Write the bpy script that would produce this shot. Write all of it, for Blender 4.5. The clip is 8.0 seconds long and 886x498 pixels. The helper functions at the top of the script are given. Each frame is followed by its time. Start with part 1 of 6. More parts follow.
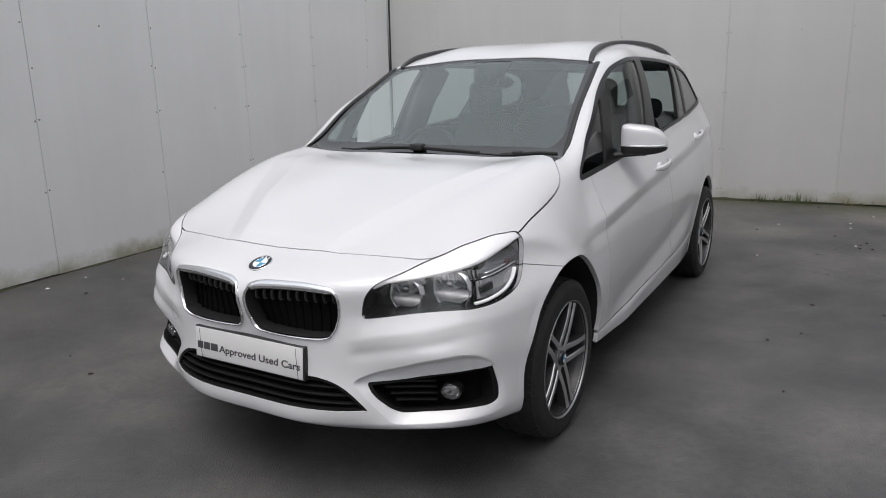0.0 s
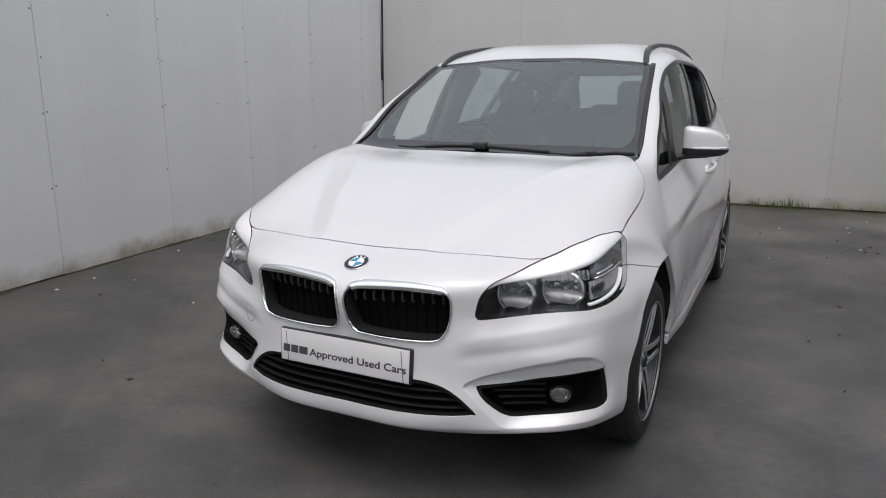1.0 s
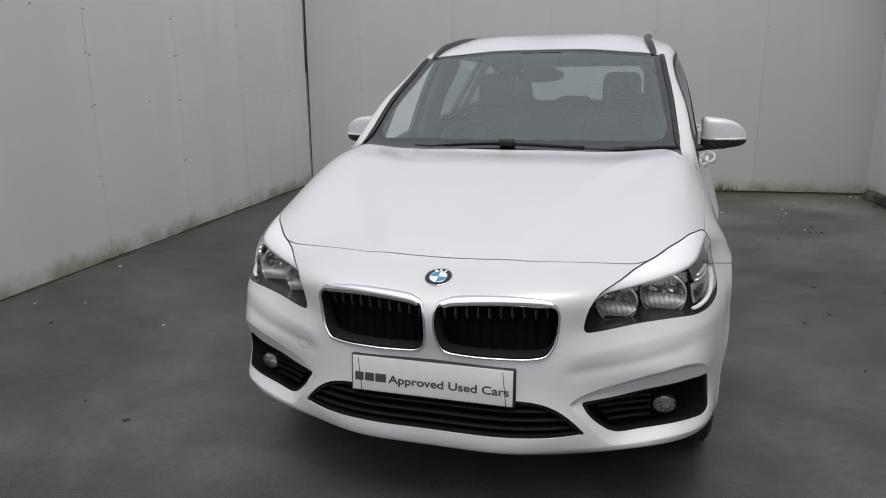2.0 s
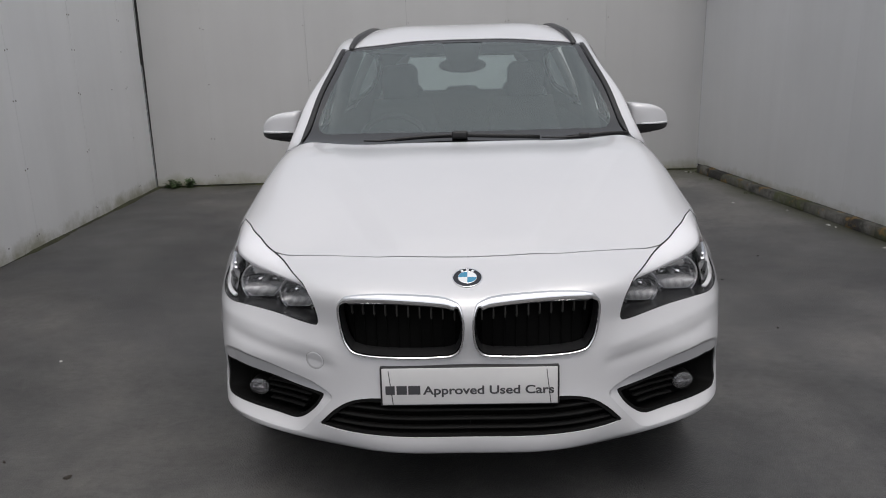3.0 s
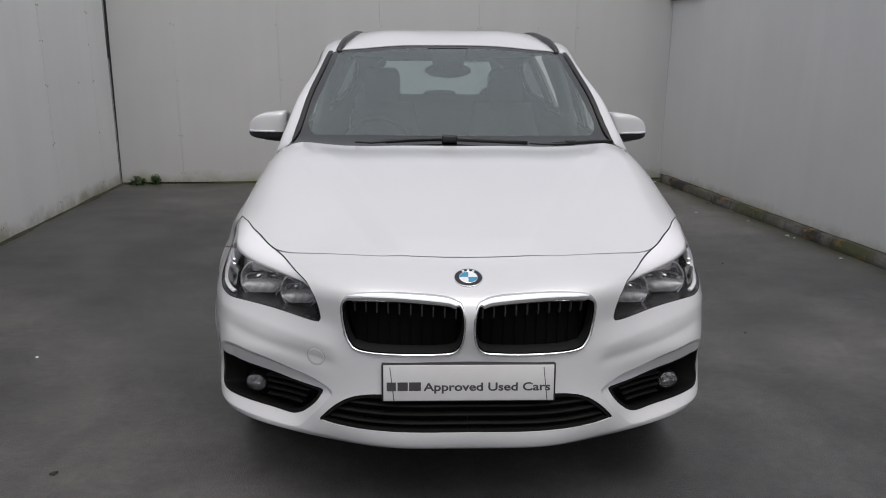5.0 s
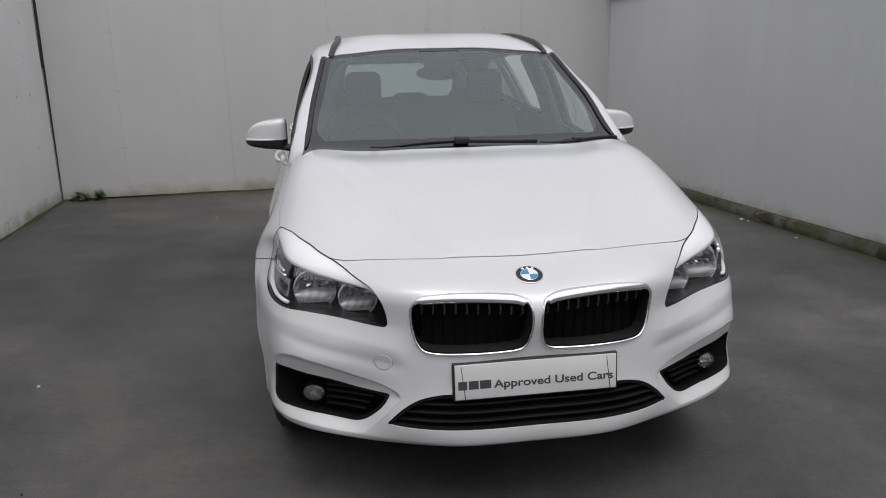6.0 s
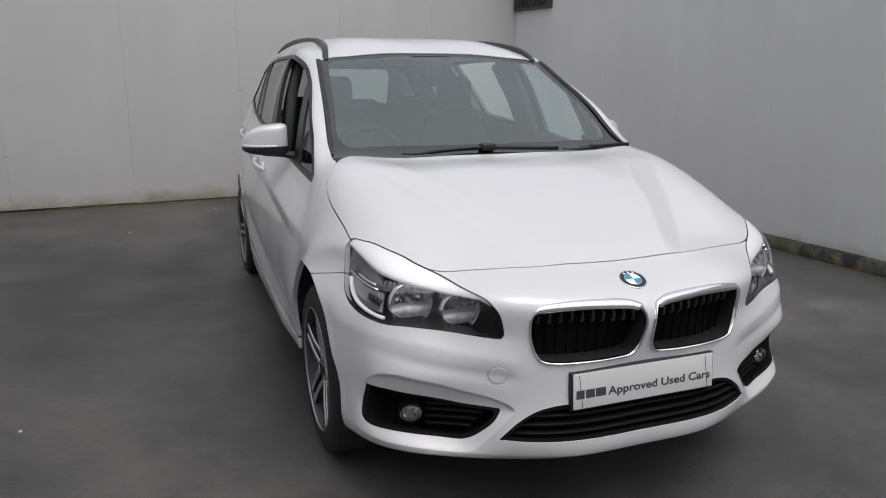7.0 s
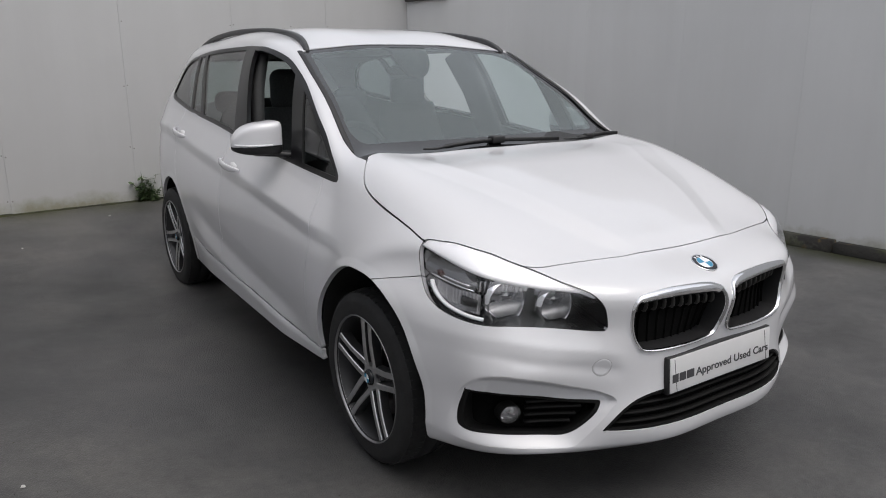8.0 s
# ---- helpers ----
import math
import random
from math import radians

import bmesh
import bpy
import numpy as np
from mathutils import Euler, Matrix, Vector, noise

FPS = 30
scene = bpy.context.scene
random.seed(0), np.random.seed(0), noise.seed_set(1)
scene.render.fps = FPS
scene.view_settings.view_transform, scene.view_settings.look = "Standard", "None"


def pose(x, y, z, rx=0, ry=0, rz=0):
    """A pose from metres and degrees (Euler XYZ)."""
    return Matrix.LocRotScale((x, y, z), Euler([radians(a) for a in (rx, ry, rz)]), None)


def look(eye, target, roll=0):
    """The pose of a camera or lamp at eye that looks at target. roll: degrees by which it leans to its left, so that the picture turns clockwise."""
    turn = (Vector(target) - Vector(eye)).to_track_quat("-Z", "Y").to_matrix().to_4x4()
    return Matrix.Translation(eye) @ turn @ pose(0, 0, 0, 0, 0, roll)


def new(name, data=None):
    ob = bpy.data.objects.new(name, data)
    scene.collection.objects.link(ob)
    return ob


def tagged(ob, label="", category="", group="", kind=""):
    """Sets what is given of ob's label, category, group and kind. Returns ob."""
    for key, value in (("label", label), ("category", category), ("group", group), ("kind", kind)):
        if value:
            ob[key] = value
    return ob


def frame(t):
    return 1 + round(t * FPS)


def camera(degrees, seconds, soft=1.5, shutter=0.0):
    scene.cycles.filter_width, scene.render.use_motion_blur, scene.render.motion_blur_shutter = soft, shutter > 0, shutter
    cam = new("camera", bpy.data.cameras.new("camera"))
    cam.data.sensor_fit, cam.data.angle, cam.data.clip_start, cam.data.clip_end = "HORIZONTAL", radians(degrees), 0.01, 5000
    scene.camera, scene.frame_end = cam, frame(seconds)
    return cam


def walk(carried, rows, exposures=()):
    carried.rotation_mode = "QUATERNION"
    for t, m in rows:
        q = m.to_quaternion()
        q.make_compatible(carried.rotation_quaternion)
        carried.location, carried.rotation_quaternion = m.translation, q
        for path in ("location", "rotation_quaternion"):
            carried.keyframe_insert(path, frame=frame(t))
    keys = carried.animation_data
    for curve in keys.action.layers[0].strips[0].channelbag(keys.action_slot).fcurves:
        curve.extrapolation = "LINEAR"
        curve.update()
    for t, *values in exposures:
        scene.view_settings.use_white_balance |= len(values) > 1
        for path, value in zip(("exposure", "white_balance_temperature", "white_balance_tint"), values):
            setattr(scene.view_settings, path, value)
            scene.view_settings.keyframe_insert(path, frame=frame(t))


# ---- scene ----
cam = camera(62.51, 8.0, soft=1.0)
# seconds, x, y, z in metres, then tilt, lean and turn in degrees
ROWS = [
    (0.0, 1.864, -1.766, 1.444, 76.66, 1.43, 30.48),
    (0.3, 1.792, -1.804, 1.426, 76.97, 1.21, 30.02),
    (0.5, 1.694, -1.843, 1.429, 76.66, 0.87, 29.32),
    (0.8, 1.499, -1.927, 1.420, 76.84, 0.64, 27.79),
    (1.0, 1.357, -1.970, 1.424, 76.85, 0.16, 26.51),
    (1.2, 1.214, -1.988, 1.426, 76.65, 0.21, 25.06),
    (1.5, 0.996, -2.002, 1.431, 76.38, 1.24, 22.38),
    (1.7, 0.866, -2.018, 1.439, 76.27, 1.00, 20.74),
    (2.8, 0.098, -1.998, 1.443, 75.33, 1.58, 3.43),
    (3.0, -0.005, -2.008, 1.453, 75.12, 1.56, 1.38),
    (3.5, -0.125, -2.055, 1.460, 74.94, 0.87, -0.63),
    (4.0, -0.108, -2.075, 1.465, 75.01, 0.21, -0.86),
    (5.5, -0.242, -2.065, 1.455, 75.55, -0.92, -3.00),
    (5.8, -0.439, -2.070, 1.464, 75.38, 0.16, -6.05),
    (6.0, -0.591, -2.069, 1.474, 75.38, 1.08, -8.68),
    (6.2, -0.728, -2.026, 1.469, 75.21, 0.37, -10.35),
    (6.5, -0.937, -1.931, 1.463, 75.34, 1.56, -13.59),
    (6.8, -1.171, -1.841, 1.459, 75.61, -0.17, -16.92),
    (7.0, -1.358, -1.786, 1.457, 76.05, -0.31, -20.83),
    (7.2, -1.526, -1.720, 1.458, 75.62, 0.07, -24.91),
    (7.5, -1.717, -1.598, 1.458, 75.59, -0.36, -28.28),
    (7.8, -1.879, -1.458, 1.461, 76.05, 1.12, -31.44),
    (8.0, -2.007, -1.367, 1.459, 75.40, 0.02, -33.83),
]
walk(cam, [(t, pose(x, y, z, rx, ry, rz)) for t, x, y, z, rx, ry, rz in ROWS],
     exposures=[(0.0, 0.18), (1.5, 0.04), (3.0, -0.12), (5.5, -0.11), (6.5, -0.06), (8.0, 0.10)])

# ---- world and light: an overcast sky ----
world = bpy.data.worlds.new("overcast_sky")
scene.world = world
world.use_nodes = True
wn, wl = world.node_tree.nodes, world.node_tree.links
sky = wn.new("ShaderNodeTexSky")
sky.sky_type = "NISHITA"
sky.sun_disc = False
sky.sun_elevation, sky.sun_rotation = radians(67), radians(168)
sky.air_density, sky.dust_density = 1.0, 6.0
grey = wn.new("ShaderNodeHueSaturation")
grey.inputs["Saturation"].default_value = 0.38
wl.new(sky.outputs["Color"], grey.inputs["Color"])
wl.new(grey.outputs["Color"], wn["Background"].inputs["Color"])
wn["Background"].inputs["Strength"].default_value = 0.14

sun = new("sun", bpy.data.lights.new("sun", "SUN"))
sun.data.energy, sun.data.angle, sun.data.color = 0.75, radians(180), (0.985, 0.99, 1.0)
sun.matrix_world = look((2.2, -4.2, 10.0), (0, 0, 0))

# ---- materials ----
def material(name, colour, rough=0.5, metal=0.0, coat=0.0, spec=0.5):
    m = bpy.data.materials.new(name)
    m.use_nodes = True
    b = m.node_tree.nodes["Principled BSDF"]
    b.inputs["Base Color"].default_value = (*colour, 1)
    b.inputs["Roughness"].default_value, b.inputs["Metallic"].default_value = rough, metal
    b.inputs["Coat Weight"].default_value, b.inputs["Coat Roughness"].default_value = coat, 0.03
    b.inputs["Specular IOR Level"].default_value = spec
    return m


def node(m, kind, **values):
    n = m.node_tree.nodes.new(kind)
    for key, value in values.items():
        n.inputs[key.replace("_", " ")].default_value = value
    return n


def link(m, a, out, b, into):
    m.node_tree.links.new(a.outputs[out], b.inputs[into])


def ramp(m, stops):
    r = m.node_tree.nodes.new("ShaderNodeValToRGB")
    e = r.color_ramp.elements
    while len(e) < len(stops):
        e.new(0.5)
    for k, (at, value) in enumerate(stops):
        e[k].position = at
        e[k].color = (*value, 1) if len(value) == 3 else value
    return r


def speckle(m, scale, low, high, bump=0.0, bump_scale=None, rough=None, detail=6.0, distance=0.002):
    """Vary colour with noise at real-world size, and add a fine bump."""
    b = m.node_tree.nodes["Principled BSDF"]
    tc = m.node_tree.nodes.new("ShaderNodeTexCoord")
    n = node(m, "ShaderNodeTexNoise", Scale=scale, Detail=detail, Roughness=0.6)
    link(m, tc, "Object", n, "Vector")
    r = ramp(m, ((0.3, low), (0.7, high)))
    link(m, n, "Fac", r, "Fac")
    link(m, r, "Color", b, "Base Color")
    if bump:
        n2 = node(m, "ShaderNodeTexNoise", Scale=bump_scale or scale, Detail=4.0)
        link(m, tc, "Object", n2, "Vector")
        bp = node(m, "ShaderNodeBump", Strength=bump, Distance=distance)
        link(m, n2, "Fac", bp, "Height")
        link(m, bp, "Normal", b, "Normal")
    return m


def glass(name, tint, gloss=1.0, rough=0.0, ior=1.5, veil=0.0):
    """Thin glass: see-through, with a mirror sheen by Fresnel and, if asked, a pale veil of reflected sky put in as
    colour.
    """
    m = bpy.data.materials.new(name)
    m.use_nodes = True
    t = m.node_tree
    t.nodes.remove(t.nodes["Principled BSDF"])
    out = t.nodes["Material Output"]
    clear, shine, mix, fr = t.nodes.new("ShaderNodeBsdfTransparent"), t.nodes.new("ShaderNodeBsdfGlossy"), t.nodes.new("ShaderNodeMixShader"), t.nodes.new("ShaderNodeLayerWeight")
    clear.inputs["Color"].default_value = (*tint, 1)
    shine.inputs["Roughness"].default_value = rough
    shine.inputs["Color"].default_value = (gloss, gloss, gloss, 1)
    fr.inputs["Blend"].default_value = 0.5
    base = ((ior - 1) / (ior + 1)) ** 2
    steep = t.nodes.new("ShaderNodeMath")
    steep.operation = "POWER"
    steep.inputs[1].default_value = 5.0
    link(m, fr, "Facing", steep, 0)
    sheen = t.nodes.new("ShaderNodeMath")
    sheen.operation = "MULTIPLY_ADD"
    sheen.inputs[1].default_value, sheen.inputs[2].default_value = 1 - base, base
    link(m, steep, "Value", sheen, 0)
    link(m, sheen, "Value", mix, "Fac")
    if veil:
        sky_haze, layer = t.nodes.new("ShaderNodeBsdfDiffuse"), t.nodes.new("ShaderNodeMixShader")
        sky_haze.inputs["Color"].default_value = (0.62, 0.76, 0.78, 1)
        layer.inputs["Fac"].default_value = veil
        t.links.new(clear.outputs[0], layer.inputs[1])
        t.links.new(sky_haze.outputs[0], layer.inputs[2])
        t.links.new(layer.outputs[0], mix.inputs[1])
    else:
        t.links.new(clear.outputs[0], mix.inputs[1])
    t.links.new(shine.outputs[0], mix.inputs[2])
    t.links.new(mix.outputs[0], out.inputs["Surface"])
    return m


WHITE_PAINT = speckle(material("white_car_paint", (0.70, 0.70, 0.71), 0.35, 0, 1.0, 0.25), 1.5, (0.622, 0.624, 0.650), (0.650, 0.652, 0.678))
WHITE_PAINT.node_tree.nodes["Principled BSDF"].inputs["Coat IOR"].default_value = 1.9
WHITE_PAINT.node_tree.nodes["Principled BSDF"].inputs["Coat Roughness"].default_value = 0.015
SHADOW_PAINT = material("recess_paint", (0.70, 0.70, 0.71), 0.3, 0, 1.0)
BLACK_PLASTIC = speckle(material("black_plastic", (0.012, 0.012, 0.013), 0.5), 60, (0.010, 0.010, 0.011), (0.018, 0.018, 0.019), 0.15, 900, distance=0.0005)
BLACK_GLOSS = material("gloss_black", (0.010, 0.010, 0.011), 0.30, spec=0.3)
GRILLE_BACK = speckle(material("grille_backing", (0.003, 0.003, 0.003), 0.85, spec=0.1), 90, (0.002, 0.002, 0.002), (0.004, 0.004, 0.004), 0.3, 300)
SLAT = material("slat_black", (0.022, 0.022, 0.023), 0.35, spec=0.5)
SLAT_TIP_LIT = material("slat_tip_lit", (0.07, 0.068, 0.064), 0.35, 0.3)
DULL_BLACK = material("dull_black", (0.005, 0.005, 0.005), 0.7, spec=0.2)
UNDERBODY = speckle(material("underbody", (0.01, 0.01, 0.01), 0.85), 20, (0.006, 0.006, 0.006), (0.014, 0.014, 0.014), 0.3, 200)
TYRE = speckle(material("tyre_rubber", (0.016, 0.016, 0.017), 0.72), 25, (0.008, 0.008, 0.009), (0.018, 0.018, 0.019), 0.2, 250)
CHROME = material("chrome", (0.88, 0.88, 0.90), 0.07, 1.0)
REFLECTOR = speckle(material("reflector", (0.9, 0.9, 0.92), 0.12, 0.92), 40, (0.88, 0.88, 0.90), (0.97, 0.97, 0.98))
BROW_SILVER = material("brow_silver", (0.93, 0.93, 0.95), 0.35, 0.08, 0.4)
INDICATOR = speckle(material("indicator_reflector", (0.3, 0.3, 0.31), 0.15, 0.9), 60, (0.14, 0.14, 0.14), (0.22, 0.22, 0.225))
AMBER = material("amber_bulb", (0.05, 0.022, 0.02), 0.25)
BULB = material("bulb", (0.35, 0.35, 0.36), 0.15)
STRIP = material("clear_strip", (0.88, 0.89, 0.91), 0.15)
HATCH = speckle(material("hatched_plate", (0.42, 0.42, 0.43), 0.22, 0.5), 300, (0.22, 0.22, 0.23), (0.55, 0.55, 0.56))
LAMP_BLACK = material("lamp_black", (0.008, 0.008, 0.009), 0.25)
RIM_SILVER = speckle(material("machined_alloy", (0.62, 0.62, 0.63), 0.3, 0.9), 40, (0.56, 0.56, 0.57), (0.66, 0.66, 0.67))
RIM_LIP = material("alloy_lip", (0.36, 0.36, 0.37), 0.35, 0.95)
RIM_DARK = material("dark_alloy", (0.05, 0.05, 0.053), 0.4, 0.5)
BRAKE = material("brake_iron", (0.16, 0.15, 0.15), 0.45, 0.8)
RAIL_BLACK = material("satin_black", (0.03, 0.03, 0.032), 0.38)
PLATE_WHITE = speckle(material("plate_white", (0.60, 0.60, 0.61), 0.3), 8, (0.58, 0.58, 0.59), (0.63, 0.63, 0.635))
PLATE_GREY = material("letter_grey", (0.05, 0.05, 0.055), 0.5)
BADGE_DARK = material("badge_dark", (0.02, 0.022, 0.028), 0.15)
BADGE_BLUE = material("badge_blue", (0.06, 0.26, 0.42), 0.2)
BADGE_WHITE = material("badge_white", (0.78, 0.80, 0.82), 0.2)
CLOTH_DARK = speckle(material("dark_cloth", (0.02, 0.02, 0.021), 0.85), 120, (0.022, 0.022, 0.023), (0.042, 0.042, 0.043), 0.3, 400)
CLOTH_PALE = speckle(material("pale_lining", (0.30, 0.30, 0.30), 0.9), 150, (0.26, 0.26, 0.26), (0.34, 0.34, 0.34), 0.2, 500)
SCREEN_GLASS = glass("windscreen_glass", (0.89, 0.965, 0.955), ior=1.85, veil=0.10)
DOOR_GLASS = glass("door_glass", (0.82, 0.89, 0.88), ior=1.6)
SCREEN_BORDER = material("screen_border", (0.012, 0.012, 0.013), 0.06)
SCREEN_BORDER.node_tree.nodes["Principled BSDF"].inputs["IOR"].default_value = 1.9
PILLAR_TRIM = speckle(material("pillar_trim", (0.06, 0.06, 0.06), 0.8), 150, (0.05, 0.05, 0.05), (0.075, 0.075, 0.075), 0.2, 500)
COVER_JOINT = material("cover_joint", (0.25, 0.25, 0.255), 0.6)
FOG_REFLECTOR = material("fog_reflector", (0.45, 0.45, 0.46), 0.16, 0.95)
SIDE_GLASS = glass("side_glass", (0.46, 0.53, 0.52), ior=1.7)
# tint deepened to stand for the unlit cabin behind these panes
DIM_GLASS = glass("dim_side_glass", (0.24, 0.28, 0.28), ior=1.6)
LAMP_GLASS = glass("lamp_glass", (0.97, 0.97, 0.98))


def asphalt():
    """Damp worn asphalt: pale and dark patches, fine grit, moss along the walls, wet sheen in places."""
    m = material("damp_asphalt", (0.05, 0.05, 0.052), 0.6)
    b = m.node_tree.nodes["Principled BSDF"]
    tc = m.node_tree.nodes.new("ShaderNodeTexCoord")
    big = node(m, "ShaderNodeTexNoise", Scale=0.55, Detail=5.0, Roughness=0.55, Distortion=0.6)
    small = node(m, "ShaderNodeTexNoise", Scale=26.0, Detail=10.0, Roughness=0.8)
    grit = node(m, "ShaderNodeTexVoronoi", Scale=160.0)
    for n in (big, small, grit):
        link(m, tc, "Object", n, "Vector")
    base = ramp(m, ((0.36, (0.056, 0.056, 0.057)), (0.50, (0.082, 0.081, 0.081)), (0.64, (0.120, 0.116, 0.112))))
    link(m, big, "Fac", base, "Fac")
    fine = ramp(m, ((0.3, (0.70, 0.70, 0.70)), (0.7, (1.28, 1.28, 1.28))))
    link(m, small, "Fac", fine, "Fac")
    mul = m.node_tree.nodes.new("ShaderNodeMix")
    mul.data_type, mul.blend_type = "RGBA", "MULTIPLY"
    mul.inputs["Factor"].default_value = 1.0
    link(m, base, "Color", mul, "A")
    link(m, fine, "Color", mul, "B")
    # moss that has crept out from the foot of the far and right-hand walls
    sep = m.node_tree.nodes.new("ShaderNodeSeparateXYZ")
    link(m, tc, "Object", sep, "Vector")
    far = m.node_tree.nodes.new("ShaderNodeMapRange")
    far.inputs["From Min"].default_value, far.inputs["From Max"].default_value = 5.0, 6.3
    link(m, sep, "Y", far, "Value")
    edge = m.node_tree.nodes.new("ShaderNodeMath")
    edge.operation = "MULTIPLY_ADD"
    edge.inputs[1].default_value = 0.105
    link(m, sep, "Y", edge, 0)
    link(m, sep, "X", edge, 2)
    right = m.node_tree.nodes.new("ShaderNodeMapRange")
    right.inputs["From Min"].default_value, right.inputs["From Max"].default_value = 2.78, 3.22
    link(m, edge, "Value", right, "Value")
    most = m.node_tree.nodes.new("ShaderNodeMath")
    most.operation = "MAXIMUM"
    link(m, far, "Result", most, 0)
    link(m, right, "Result", most, 1)
    patch = node(m, "ShaderNodeTexNoise", Scale=2.2, Detail=6.0, Roughness=0.7)
    link(m, tc, "Object", patch, "Vector")
    cover = m.node_tree.nodes.new("ShaderNodeMath")
    cover.operation = "MULTIPLY"
    # none beyond the walls
    stop_y = m.node_tree.nodes.new("ShaderNodeMapRange")
    stop_y.inputs["From Min"].default_value, stop_y.inputs["From Max"].default_value = 6.7, 6.5
    link(m, sep, "Y", stop_y, "Value")
    stop_x = m.node_tree.nodes.new("ShaderNodeMapRange")
    stop_x.inputs["From Min"].default_value, stop_x.inputs["From Max"].default_value = 3.55, 3.45
    link(m, edge, "Value", stop_x, "Value")
    within = m.node_tree.nodes.new("ShaderNodeMath")
    within.operation = "MULTIPLY"
    link(m, stop_y, "Result", within, 0)
    link(m, stop_x, "Result", within, 1)
    inside = m.node_tree.nodes.new("ShaderNodeMath")
    inside.operation = "MULTIPLY"
    link(m, most, "Value", inside, 0)
    link(m, within, "Value", inside, 1)
    link(m, inside, "Value", cover, 0)
    link(m, patch, "Fac", cover, 1)
    amount = ramp(m, ((0.20, (0, 0, 0)), (0.56, (0.85, 0.85, 0.85))))
    link(m, cover, "Value", amount, "Fac")
    moss = m.node_tree.nodes.new("ShaderNodeMix")
    moss.data_type = "RGBA"
    link(m, amount, "Color", moss, "Factor")
    link(m, mul, "Result", moss, "A")
    moss.inputs["B"].default_value = (0.038, 0.042, 0.013, 1)
    m.node_tree.links.new(mul.outputs[2], moss.inputs[6])
    m.node_tree.links.new(moss.outputs[2], b.inputs["Base Color"])
    m.node_tree.links.new(base.outputs["Color"], mul.inputs[6])
    middle = node(m, "ShaderNodeTexNoise", Scale=2.6, Detail=7.0, Roughness=0.68, Distortion=0.3)
    link(m, tc, "Object", middle, "Vector")
    tone = ramp(m, ((0.34, (0.74, 0.74, 0.745)), (0.50, (1.0, 1.0, 1.0)), (0.68, (1.26, 1.24, 1.21))))
    link(m, middle, "Fac", tone, "Fac")
    both = m.node_tree.nodes.new("ShaderNodeMix")
    both.data_type, both.blend_type = "RGBA", "MULTIPLY"
    both.inputs["Factor"].default_value = 1.0
    m.node_tree.links.new(fine.outputs["Color"], both.inputs[6])
    m.node_tree.links.new(tone.outputs["Color"], both.inputs[7])
    # paler towards the east wall; shade along the west is put into the colour
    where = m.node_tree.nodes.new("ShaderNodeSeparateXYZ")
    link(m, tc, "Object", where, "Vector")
    west_shade = m.node_tree.nodes.new("ShaderNodeMapRange")
    west_shade.inputs["From Min"].default_value, west_shade.inputs["From Max"].default_value = -2.0, 2.2
    west_shade.inputs["To Min"].default_value, west_shade.inputs["To Max"].default_value = 0.63, 1.17
    link(m, where, "X", west_shade, "Value")
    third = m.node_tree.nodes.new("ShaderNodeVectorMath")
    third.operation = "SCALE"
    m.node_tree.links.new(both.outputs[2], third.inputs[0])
    link(m, west_shade, "Result", third, "Scale")
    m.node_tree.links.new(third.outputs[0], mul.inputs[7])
    wet = node(m, "ShaderNodeTexNoise", Scale=0.8, Detail=4.0, Roughness=0.5)
    link(m, tc, "Object", wet, "Vector")
    rough = ramp(m, ((0.35, (0.34, 0.34, 0.34)), (0.65, (0.66, 0.66, 0.66))))
    link(m, wet, "Fac", rough, "Fac")
    link(m, rough, "Color", b, "Roughness")
    bump = node(m, "ShaderNodeBump", Strength=0.5, Distance=0.003)
    link(m, grit, "Distance", bump, "Height")
    link(m, bump, "Normal", b, "Normal")
    return m


